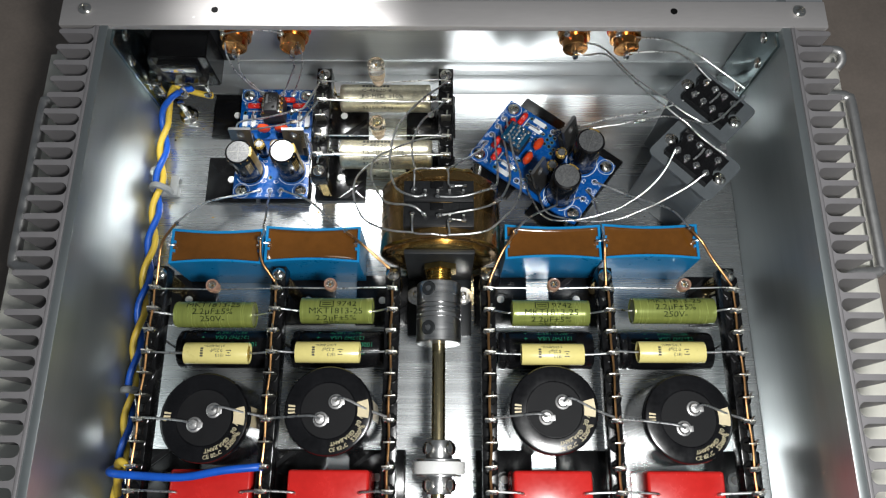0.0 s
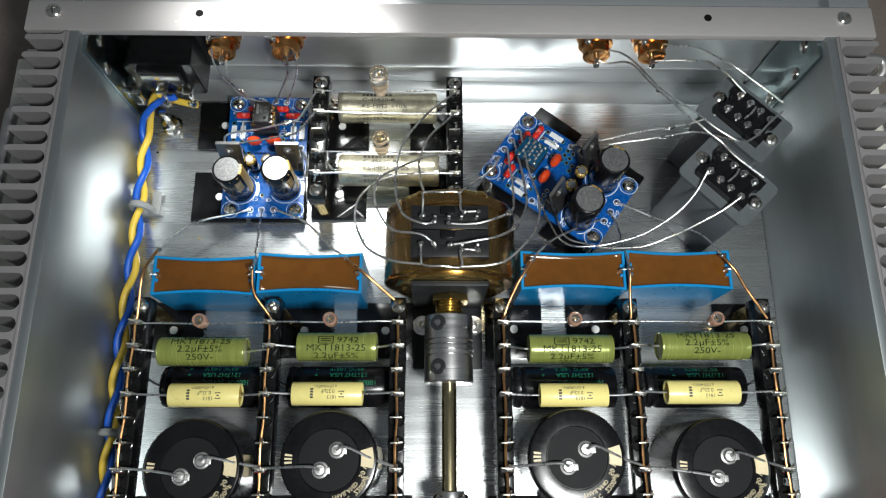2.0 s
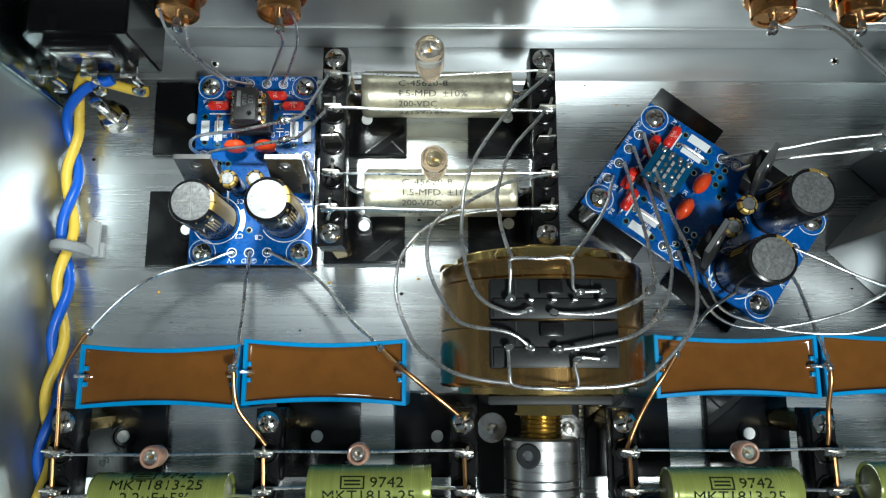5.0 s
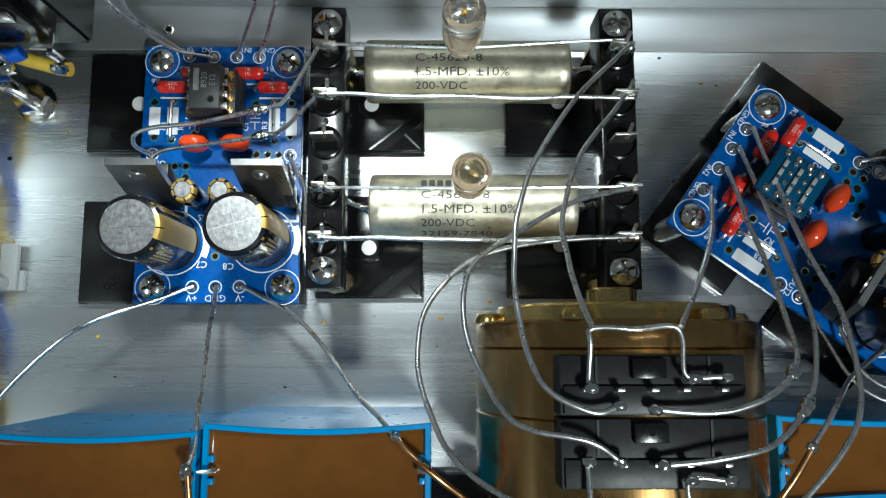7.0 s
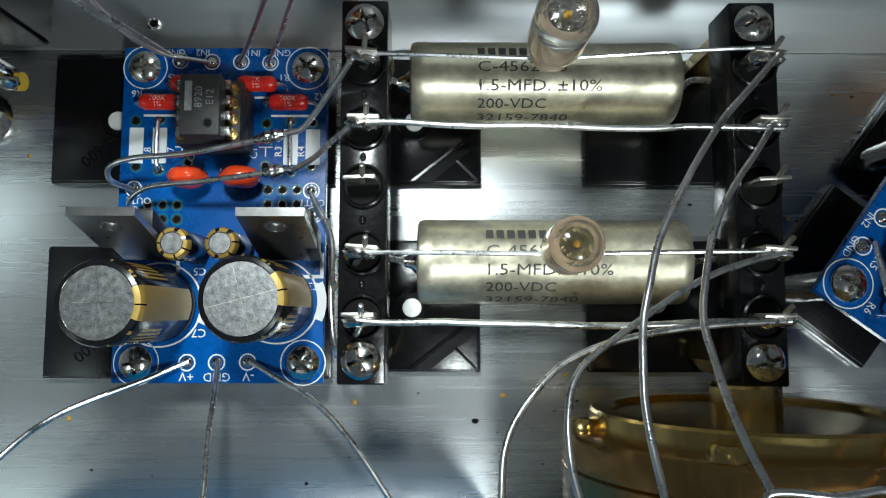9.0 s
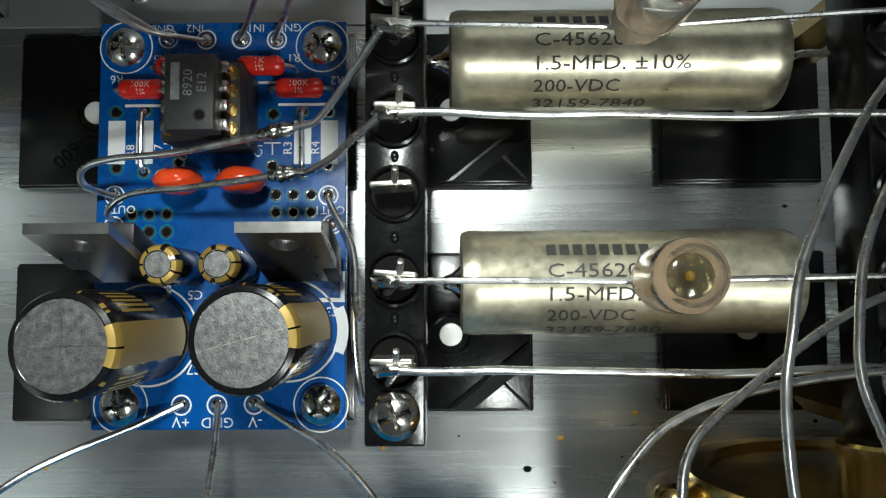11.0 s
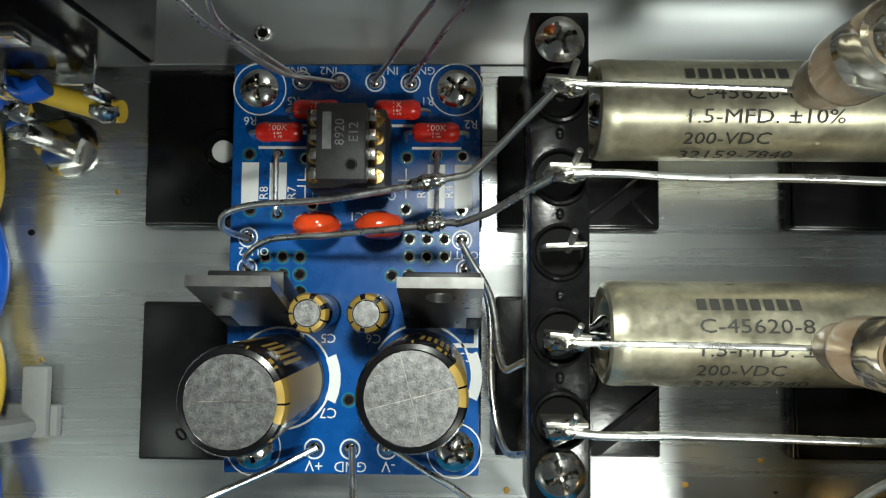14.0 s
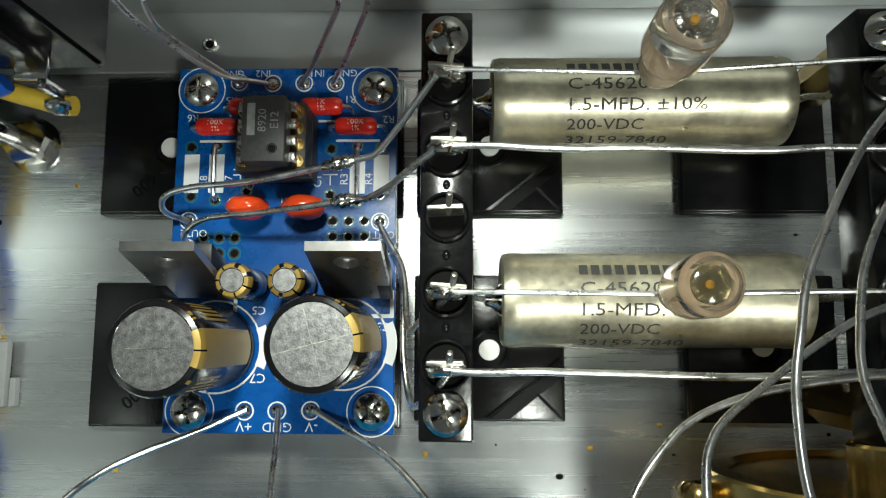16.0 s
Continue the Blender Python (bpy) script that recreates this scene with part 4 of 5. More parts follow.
for k, (x0, x1) in enumerate(((-116.5, -75.0), (-66.0, -24.0), (25.4, 67.6), (79.0, 120.4))):
    y, z, r = 41.8, 11.2, 8.4
    e = thing("axial_electrolytic", "glossy black axial electrolytic capacitor with green print", "capacitor", group="axial electrolytics")
    L = x1 - x0
    bm = B()
    rev(bm, (x0, y, z), (1, 0, 0), [(0.6, r - 3), (0, r - 2.4), (0, r - 1.2), (0.6, r - 0.3), (1.6, r), (3.0, r), (3.6, r - 0.6), (4.6, r - 0.1), (5, r), (L - 1.4, r), (L - 0.4, r - 0.4), (L, r - 1.4), (L - 0.1, r - 3)], 40)
    part("sleeve", bm, M["sleeve"], e)
    for w, xx, v in (("85\u00b0C 185\u00b0F", 3, 3.6), ("1217H7 USA", 4, 0.2), ("1000UF 50VDC", 6, -3.2), ("TVA1316", 6, -6.4), ("+", -9, 0.2), ("+", -9, -6.4), ("+", -9, 3.6)):
        part("printed_rating", letters(B(), w, 2.9, round_x((x0 + x1) / 2 + xx, v + 4.2, y, z, r + 0.04), 180), M["ink_green"], e)
    a, b = BAYS[k]
    leads(e, [[(xx, y, z), (xx + (xe - xx) * 0.5, y + 1, z + 3), (xx + (xe - xx) * 0.8, y + 3.5, z + 12), (xe, y + 4.8, 31)] for xx, xe in ((x0 + 0.3, a), (x1 - 0.3, b))], 0.5)

for k, (x0, x1, y) in enumerate(((-107.3, -80.4, 36.8), (-60.8, -34.0, 37.4), (34.0, 60.0, 36.9), (83.0, 110.8, 38.0))):
    a, b = BAYS[k]
    g = film_tube(x0, x1, y, 30.5, 4.5, "yellow", "amber_end", "yellow_film_capacitor", "yellow wrapped film capacitor with amber resin ends", "yellow capacitors", (a, b, 31.6), squash=0.85)
    bm = B()
    xm, rr = (x0 + x1) / 2, 4.05
    def on(x0_, v0):
        return lambda u, v: (x0_ + u, y + 4.55 * math.sin((v0 + v) / 4.3), 30.5 + 3.88 * math.cos((v0 + v) / 4.3))
    words(g, (("\u00b110%400V-", xm - 0.5, 2.6), ("0.22\u00b5F", xm + 0.5, 0.6), ("1813", xm + 2.0, -1.4)), 1.9, on, "ink", 180)
    for i in range(4):
        bx_x = xm - 5.6
        p0 = on(bx_x, -1.6 + i * 1.0)
        vs = [bm.verts.new(p0(u, v)) for u, v in ((-0.6, -0.35), (0.6, -0.35), (0.6, 0.35), (-0.6, 0.35))]
        bm.faces.new(vs)
    for u0, u1, v0, v1 in ((4.6, 6.6, 0.4, 0.7), (4.6, 6.6, -1.6, -1.3), (4.6, 4.9, -1.5, 0.6), (6.3, 6.6, -1.5, 0.6), (5.2, 6.1, -0.6, -0.2)):
        p0 = on(xm, 0)
        vs = [bm.verts.new(p0(u, v)) for u, v in ((u0, v0), (u1, v0), (u1, v1), (u0, v1))]
        bm.faces.new(vs)
    part("printed_mark", bm, M["ink"], g)


def snap_can(x, y, turn, links):
    c = thing("reservoir_capacitor", "large black reservoir capacitor standing upright with gold print", "capacitor", x, y, 0.05, group="reservoir capacitors")
    r, h = 17.9, 35
    bm = B()
    rev(bm, (0, 0, 0), (0, 0, 1), [(0, r - 0.8), (0.6, r), (h - 4.2, r), (h - 3.6, r - 0.7), (h - 2.8, r - 0.7), (h - 2.0, r), (h - 0.9, r), (h - 0.2, r - 0.5), (h, r - 1.2), (h - 0.1, 11.5), (h - 0.5, 11.2), (h - 0.55, 0.01)], 64)
    part("sleeve", bm, M["sleeve"], c)
    bm = B()
    ring_flat(bm, 0, 0, h - 0.5, 0.01, 11.0, 40)
    part("bung", bm, M["bung"], c)
    ca, sa = math.cos(radians(turn)), math.sin(radians(turn))
    for q in (-1, 1):
        tx, ty = 4.6 * q * ca, 4.6 * q * sa
        bm = B()
        rev(bm, (tx, ty, h - 0.4), (0, 0, 1), [(0, 3.1), (0.5, 3.0), (0.8, 2.3), (1.5, 2.2), (1.9, 1.8), (2.0, 0.01)], 18)
        bx(bm, tx - 1.3, tx + 1.3, ty - 0.9, ty + 0.9, h + 1.45, h + 1.75, 0.1)
        bx(bm, tx + 1.0, tx + 3.6, ty - 1.4, ty + 1.0, h + 0.3, h + 0.8, 0.15)
        part("terminal", bm, M["handle"], c)
        bm = B()
        ex, ey = links[0 if q < 0 else 1]
        tube(bm, [(tx, ty, h + 1.6), (tx + (ex - tx) * 0.15, ty + 1.2, h + 2.6), (tx + (ex - tx) * 0.6, ty + (ey - ty) * 0.6 + 0.6, h - 0.5), (ex, ey, 32)], 0.55, 8)
        part("lead", bm, M["tin"], c)
    bm = B()
    def strip(a0, a1, r0, r1, n=6, z=h + 0.06):
        A = [bm.verts.new((r0 * math.cos(a), r0 * math.sin(a), z)) for a in np.linspace(a0, a1, n)]
        C = [bm.verts.new((r1 * math.cos(a), r1 * math.sin(a), z)) for a in np.linspace(a0, a1, n)]
        for i in range(n - 1):
            bm.faces.new((A[i], C[i], C[i + 1], A[i + 1]))
    strip(-0.18, 0.28, 12.0, 16.6)
    for z0, z1 in ((4, 30),):
        A = [bm.verts.new(((r + 0.05) * math.cos(a), (r + 0.05) * math.sin(a), z0)) for a in np.linspace(-0.18, 0.28, 7)]
        C = [bm.verts.new(((r + 0.05) * math.cos(a), (r + 0.05) * math.sin(a), z1)) for a in np.linspace(-0.18, 0.28, 7)]
        for i in range(6):
            bm.faces.new((A[i], A[i + 1], C[i + 1], C[i]))
    part("gold_stripe", bm, M["ink_cream"], c)
    bm = B()
    def around(a0, rad):
        return lambda u, v: ((rad + v) * math.cos(a0 + u / rad), (rad + v) * math.sin(a0 + u / rad), h + 0.07)
    letters(bm, "2200\u00b5F", 2.6, around(-0.62, 15.4))
    letters(bm, "THAILAND", 2.2, around(-1.05, 13.2))
    letters(bm, "CE 85\u00b0C", 2.2, around(-1.25, 15.5))
    letters(bm, "50 V", 2.6, around(-0.30, 13.4))
    for i in range(3):
        strip(3.0 + i * 0.09, 3.05 + i * 0.09, 13.4, 16.2, 2)
    part("printed_rating", bm, M["ink_cream"], c)


snap_can(-95.4, 10.0, 38, ((-27.6, 0.2), (24.4, 0.5)))
snap_can(-45.4, 13.0, 50, ((-25.6, -3), (24.4, -2.5)))
snap_can(46.3, 13.7, 42, ((-26, -3.2), (25.5, -3)))
snap_can(100.4, 10.4, 58, ((-28.6, 0), (25, -0.4)))


for k, (x0, x1) in enumerate(((-109, -76), (-61.6, -28.6), (29.6, 61.6), (83.6, 114.8))):
    c = thing("red_film_capacitor", "glossy red boxed film capacitor", "capacitor", group="red capacitors")
    bm = B()
    bx(bm, x0, x1, -34, -9.8, 0.1, 28, 1.3, 3)
    part("case", bm, M["redbox"], c)
    a, b = BAYS[k]
    leads(c, [[(xx, -19, 28), (xx, -18.6, 30), (xx + (xe - xx) * 0.4, -18.2, 31), (xe, -17.9, 32)] for xx, xe in ((x0 + 3.4, a), (x1 - 3.4, b))], 0.5)

# ---- volume control, coupler and shaft ----
vol = thing("volume_control", "round bronze stepped volume control with black contact blocks on top", "volume control")
AY = (0, 1, 0)
bm = B()
rev(bm, (-0.3, 80.8, 27), AY, [(0, 24.5), (0.4, 26.2), (1, 26.7), (13.9, 26.7), (14.1, 26.45), (14.4, 26.7), (25.5, 26.7), (25.7, 26.3), (26, 26.7), (29.6, 26.7), (30.4, 26.2), (30.6, 25.2)], 96)
part("barrel", bm, M["bronze"], vol)
bm = B()
rev(bm, (-0.3, 79, 27), AY, [(0, 21.5), (0.3, 22), (1.85, 22)], 64)
part("end_plate", bm, M["brass"], vol)
bm = B()
rev(bm, (-0.3, 111.3, 27), AY, [(0, 22.5), (2.6, 22.5), (3.0, 22.1), (3.0, 19.6), (2.2, 19.2)], 64)
rev(bm, (-0.3, 113.4, 27), AY, [(0, 5), (4.2, 5), (4.6, 4.6)], 32)
part("end_plate", bm, M["brass"], vol)
part("rear_face", cyl(B(), (-0.3, 112.2, 27), (-0.3, 113.3, 27), 19.3, 48), M["bung"], vol)
bm = B()
for k in range(9):
    bx(bm, -13 + k * 3.1, -11 + k * 3.1, 113.3, 113.4, 38 - abs(k - 4) * 0.8, 40 - abs(k - 4) * 0.8)
tagged(part("faint_lettering", bm, M["ink_grey"], vol), kind="stuff")
for a in (62, 118, 0, 180):
    bm = B()
    rev(bm, (-0.3 + 24.2 * math.cos(radians(a)), 111.3, 27 + 24.2 * math.sin(radians(a))), AY, [(0, 2.6), (1.0, 2.5), (1.8, 1.8), (2.0, 0.01)], 18)
    part("screw", bm, M["brass"], vol)
for y0, y1 in ((96.3, 105.6), (85.2, 95.9)):
    bm = B()
    bx(bm, -15.6, 13.6, y0, y1, 44, 54.4, 0.35)
    bx(bm, -15.0, 13.0, y0 + 0.3, y0 + 4.6, 54.4, 55.0, 0.15)
    bx(bm, -10, -9.6, y0 + 5, y1 - 0.2, 54.3, 54.7)
    bx(bm, 7.6, 8.0, y0 + 5, y1 - 0.2, 54.3, 54.7)
    blk = part("contact_block", bm, M["black2"], vol, "black moulded contact block")
    bm = B()
    bx(bm, -4.4, 0.9, y1 - 3.6, y1 - 0.6, 54.4, 55.6, 0.15)
    part("peg_seat", bm, M["black"], blk)
    part("peg_hole", ring_flat(B(), -1.7, y1 - 2.0, 55.55, 0, 0.55, 14), M["dark"], blk)
    bm = B()
    for xx in (-11.8, -6.6, -1.4, 3.4, 9.2):
        bx(bm, xx - 0.6, xx + 0.6, y0 + 3.8, y0 + 4.4, 53.5, 57.3, 0.12)
    part("contact", bm, M["tin"], blk)
bm = B()
for xx, yy in ((-7.0, 98), (-1.4, 97.5), (-7, 89.8), (-0.6, 89.3), (9.6, 102.2), (4.6, 102), (9.4, 87), (3.4, 87), (-11.2, 100.6), (-11.8, 89.8)):
    blob(bm, (xx, yy, 57), 1.2, 0.9, 0.9, 10, 6, 0.3)
part("solder_joint", bm, M["solder"], vol)
bm = B()
prism(bm, [(-0.3 + x, 0 + y) for x, y in hex_pts(8, 30)], 0, 2.6)
bmesh.ops.rotate(bm, cent=(0, 0, 0), matrix=Matrix.Rotation(radians(-90), 3, "X"), verts=bm.verts)
bmesh.ops.translate(bm, vec=(0, 73.8, 27), verts=bm.verts)
part("hex_nut", bm, M["brass"], vol)
bm = B()
prof = [(0, 4.6)]
for i in range(9):
    prof += [(0.5 + i * 1.1, 5.6), (1.05 + i * 1.1, 5.1)]
prof += [(11.5, 5.3)]
rev(bm, (-0.8, 67.8, 27), AY, prof, 28)
part("threaded_bush", bm, M["brass"], vol, "brass threaded bush")

brk = thing("control_bracket", "black steel angle bracket holding the volume control", "bracket")
bm = B()
bx(bm, -15.6, 14.2, 50.4, 78.9, 0.05, 2.2, 0.5)
part("foot", bm, M["bracket"], brk)
bm = B()
bx(bm, -15.6, 14.2, 76.7, 78.9, 2.25, 44, 0.5)
part("upright", bm, M["bracket"], brk)
for x in (-11.6, 10.3):
    bm = B()
    prism(bm, [(x + a, 69 + b) for a, b in hex_pts(3.2)], 2.25, 4.6)
    cyl(bm, (x, 69, 2.25), (x, 69, 6.2), 1.6, 14, 0.3)
    rev(bm, (x, 69, 2.22), (0, 0, 1), [(0, 4.3), (0.6, 4.3), (0.6, 3.4)], 20)
    part("nut", bm, M["steel"], brk)

cp = thing("shaft_coupler", "bright steel spiral-cut shaft coupler", "coupler")
bm = B()
prof = [(0, 3.0), (0, 9.0), (0.5, 9.6)]
for y in (10.2, 12.2, 14.2, 16.2):
    prof += [(y, 9.6), (y + 0.05, 8.4), (y + 0.5, 8.4), (y + 0.55, 9.6)]
prof += [(26.0, 9.6), (26.5, 9.0), (26.5, 3.0)]
rev(bm, (-0.9, 41.6, 27), AY, prof, 64)
part("sleeve", bm, M["turned"], cp)
for y in (64.2, 47.2):
    bm = B()
    rev(bm, (-4.6, y, 34.2), (-0.42, 0, 0.9), [(0, 3.1), (1.6, 3.1), (2.1, 2.7), (2.1, 1.4), (0.6, 1.3)], 24)
    part("grub_screw", bm, M["bracket"], cp)
sh = thing("control_shaft", "long brass control shaft along the middle of the case", "shaft")
part("rod", cyl(B(), (-0.8, -94, 27), (-0.8, 43, 27), 2.85, 28, 0.2), M["rod"], sh)
hub = thing("shaft_joint", "steel shaft joint with a white nylon disc", "joint")
bm = B()
cyl(bm, (-0.4, -5.4, 27), (-0.4, 1.8, 27), 5.3, 28, 0.3)
cyl(bm, (-0.4, -6.4, 27), (-0.4, -5.5, 27), 9.0, 32, 0.2)
cyl(bm, (-0.4, -19, 27), (-0.4, -12.4, 27), 5.3, 28, 0.3)
cyl(bm, (-0.4, -12.4, 27), (-0.4, -11.5, 27), 9.0, 32, 0.2)
part("collar", bm, M["turned"], hub)
part("disc", cyl(B(), (-0.4, -11.4, 27), (-0.4, -6.5, 27), 10.6, 40, 0.4), M["nylon"], hub, "white nylon disc")
for y in (-1.5, -15.6):
    for q in (-1, 1):
        bm = B()
        rev(bm, (-0.4 + q * 3.4, y, 30.2), (q * 0.75, 0, 0.66), [(0, 1.2), (1.4, 1.2), (1.5, 2.6), (2.4, 2.5), (3.0, 1.6), (3.1, 0.01)], 18)
        part("screw", bm, M["steel"], hub)


# ---- grey selector switches ----
def selector_switch(x, y, rz):
    s = thing("selector_switch", "grey enamelled switch box with a black solder terminal block", "switch", x, y, 0.05, rz, "selector switches")
    bm = B()
    bx(bm, -14.5, 14.5, -10.5, 10.5, 0, 45.6, 1.0)
    body = part("box", bm, M["enamel"], s)
    bm = B()
    letters(bm, "1 AM", 4.5, lambda u, v: (-14.56, -u, 22 + v))
    part("stamped_mark", bm, M["bracket"], body)
    bm = B()
    prism(bm, round_rect(17.0, 11.6, 2.6), 45.6, 46.9)
    part("top_plate", bm, M["enamel"], s)
    bm = B()
    side = [(13.2 - 3.9 * math.cos(radians(a)), 3.9 * math.sin(radians(a))) for a in range(-60, 61, 15)]
    edge = [(11.25, -7.6)] + side + [(11.25, 7.6)]
    prism(bm, edge + [(-x, -y) for x, y in edge], 46.9, 50.4)
    for v in (-7.6, -2.6, 2.6, 7.6):
        bx(bm, v - 0.25, v + 0.25, -7.4, 7.4, 50.3, 50.8)
    part("terminal_block", bm, M["black"], s)
    for u in (-13.2, 13.2):
        placed("screw", SCREW, s, u, 0, 46.9, 15)
    for i in range(4):
        for j in (-1, 1):
            u, v = -7.6 + 5.06 * i, 4.2 * j
            bm = B()
            rev(bm, (u, v, 50.3), (0, 0, 1), [(0, 1.5), (0.6, 1.5), (0.9, 0.8), (2.2, 0.75), (2.4, 0.3)], 14)
            blob(bm, (u + 0.2, v, 51.4), 1.3, 1.1, 0.9, 10, 6, 0.3)
            part("solder_terminal", bm, M["solder"], s)
    part("jumper_wire", tube(B(), [(0, -3.6, 52), (0.5, 0, 52.8), (0, 3.6, 52)], 0.45, 8), M["tin"], s)


selector_switch(120.0, 146.7, -45)
selector_switch(110.1, 119.5, -45)

# ---- rear panel fittings ----
iec = thing("mains_inlet", "black moulded mains inlet socket on the rear panel", "socket")
bm = B()
prof = [(-135.2, 43), (-109.3, 43), (-109.3, 17.5), (-132.5, 17.5), (-138.5, 24), (-138.5, 39.5)]
lo = [bm.verts.new((x, 172, z)) for x, z in prof]
hi = [bm.verts.new((x, 187.5, z)) for x, z in prof]
bm.faces.new(lo)
bm.faces.new(hi[::-1])
for i in range(6):
    j = (i + 1) % 6
    bm.faces.new((lo[j], lo[i], hi[i], hi[j]))
bmesh.ops.bevel(bm, geom=list(bm.edges), offset=0.6, segments=2, affect="EDGES")
part("shell", bm, M["black"], iec)
part("flange", bx(B(), -141.6, -104.5, 187.4, 189.95, 16, 49, 0.6), M["black2"], iec)
part("shroud", bx(B(), -133, -114.5, 169.6, 172.1, 24, 40, 0.4), M["black"], iec)
part("fuse_clip", bx(B(), -131.5, -115.5, 168.6, 169.7, 35, 38.6, 0.3), M["steel"], iec, "bright metal fuse clip")
for x, z, long in ((-137.3, 26, 1), (-126.0, 26, 2), (-114.8, 26, 3)):
    bm = B()
    bx(bm, x - 2.9, x + 1.9, 167.0, 172.1, z, z + 0.8, 0.15)
    bx(bm, x + 0.6, x + 1.9, 165.6, 167.2, z - 5.0, z + 0.8, 0.15)
    bx(bm, x - 1.4, x + 1.9, 164.6, 165.8, z - 5.8, z - 4.4, 0.15)
    t = part("blade", bm, M["steel"], iec)
    part("blade_hole", ring_flat(B(), x - 0.4, 169.5, z + 0.8, 0.0, 0.9, 12), M["brass"], t)
    if long > 1:
        part("solder_joint", blob(B(), (x + 0.6, 164.9, z - 5.0), 1.9, 1.3, 1.5, 12, 7, 0.4), M["solder"], t)

for x, ring_m in ((-97.0, "nylon"), (-70.0, "red_ins"), (62.2, "nylon"), (86.0, "red_ins")):
    j = thing("phono_socket", "gold-plated phono socket on the rear panel", "socket", x, 0, 41.5, 0, "phono sockets")
    bm = B()
    rev(bm, (0, 189.95, 0), (0, -1, 0), [(0, 8.2), (1.6, 8.2), (2.0, 7.8)], 32)
    part("insulator", bm, M[ring_m], j, "white insulating washer" if ring_m == "nylon" else "red insulating washer")
    bm = B()
    rev(bm, (0, 188, 0), (0, -1, 0), [(0, 7.6), (0.9, 7.6), (0.9, 6.2), (1.8, 6.2), (2.4, 7.3), (4.6, 7.3), (5.0, 6.9), (5.0, 5.8), (9.8, 5.8), (10.2, 5.4), (10.2, 4.0), (9.8, 3.9)], 32)
    part("barrel", bm, M["gold"], j)
    bm = B()
    rev(bm, (0, 181, 0), (0, -1, 0), [(0, 3.9), (1.2, 3.6), (1.3, 1.2)], 20)
    part("core", bm, M[ring_m], j)
    bm = B()
    cyl(bm, (0, 180, 0), (0, 174.6, -0.6), 1.1, 12, 0.2)
    blob(bm, (0, 174.8, -1.2), 1.5, 1.3, 2.0, 12, 7, 0.2)
    part("pin", bm, M["solder"], j)
    bm = B()
    bx(bm, -5.6, -3.2, 182.4, 183.2, 2.5, 7.5, 0.2)
    blob(bm, (-4.2, 181.6, 5.8), 1.5, 1.2, 1.2, 10, 6, 0.2)
    part("earth_tag", bm, M["solder"], j)
w = thing("earth_wire", "thin tinned wire joining two phono sockets", "wire")
part("strand", tube(B(), [(-100.6, 181.5, 47.5), (-93, 180.5, 51), (-84, 180.5, 52), (-77, 181, 50), (-74, 181.5, 47.5)], 0.35, 8), M["tin"], w)
for x, z in ((-83.5, 47), (74, 47)):
    s = thing("panel_screw", "small bright screw in the rear panel", "screw")
    bm = B()
    rev(bm, (x, 189.95, z), (0, -1, 0), [(0, 2.8), (1.2, 2.7), (2.0, 1.9), (2.2, 0.01)], 18)
    part("head", bm, M["steel"], s)

bolt = thing("earth_bolt", "bright steel earth bolt with nut standing on the floor", "bolt")
bm = B()
rev(bm, (-130.2, 164.6, 0.05), (0, 0, 1), [(0, 4.9), (0.7, 4.8), (1.0, 4.0)], 24)
prism(bm, [(-130.2 + a, 164.6 + b) for a, b in hex_pts(3.9, 10)], 0.9, 4.2)
cyl(bm, (-130.2, 164.6, 4.2), (-130.2, 164.6, 14.2), 1.75, 18, 0.3)
part("stud", bm, M["steel"], bolt)
for x, y in ((-99.8, 183.2), (101.9, 185.0)):
    s = thing("floor_rivet", "small bright hollow rivet in the floor lip", "rivet", x, y, 0.36)
    part("rim", rev(B(), (0, 0, 0), (0, 0, 1), [(0, 1.35), (0.35, 1.3), (0.5, 1.0), (0.3, 0.75), (0.05, 0.7)], 20, False), M["steel"], s)
    part("bore", ring_flat(B(), 0, 0, 0, 0.01, 0.8, 16), M["dark"], s)

# ---- mains cable: two twisted wires ----
cable = thing("twisted_mains_cable", "twisted yellow and blue mains wires along the side wall", "cable")
spine = smooth_path([(-128.5, 169.2, 19.3), (-131.5, 169.2, 17.6), (-135.2, 167, 14), (-138.6, 161.5, 8.5), (-138.6, 150, 6), (-138.2, 122, 6), (-138, 88, 6), (-138.2, 57, 6.5), (-137.6, 22, 6.5), (-137.2, -8, 7), (-137, -60, 7), (-137, -90, 7)], 30)
for ph, m, lab in ((0.6, "cable_y", "yellow insulated wire"), (0.6 + math.pi, "cable_b", "blue insulated wire")):
    pts, run = [], 0.0
    for i, p in enumerate(spine):
        if i:
            run += (p - spine[i - 1]).length
        d = (spine[min(i + 1, len(spine) - 1)] - spine[max(i - 1, 0)]).normalized()
        u = Vector((0, 0, 1)) - d * d.z
        u = u.normalized() if u.length > 0.05 else Vector((1, 0, 0))
        v = d.cross(u)
        a = ph + 2 * math.pi * run / 33.0
        pts.append(p + Vector((-0.6, 0, 0)) + (u * math.cos(a) + v * math.sin(a)) * 1.65)
    tail = ([(-112.6, 165.4, 19.8), (-114.5, 165.6, 19.7), (-118, 166.6, 19.2), (-123.5, 168.2, 19)] if m == "cable_y" else
            [(-121.6, 168.2, 22.4), (-122.8, 167.6, 22.2), (-124.6, 167.5, 21.8), (-126.6, 168.3, 21.0)])
    part("wire", tube(B(), smooth_path([Vector(q) for q in tail] + pts[4:12:4], 6)[:-6] + pts[8::2], 1.55, 10, 1, False), M[m], cable, lab)
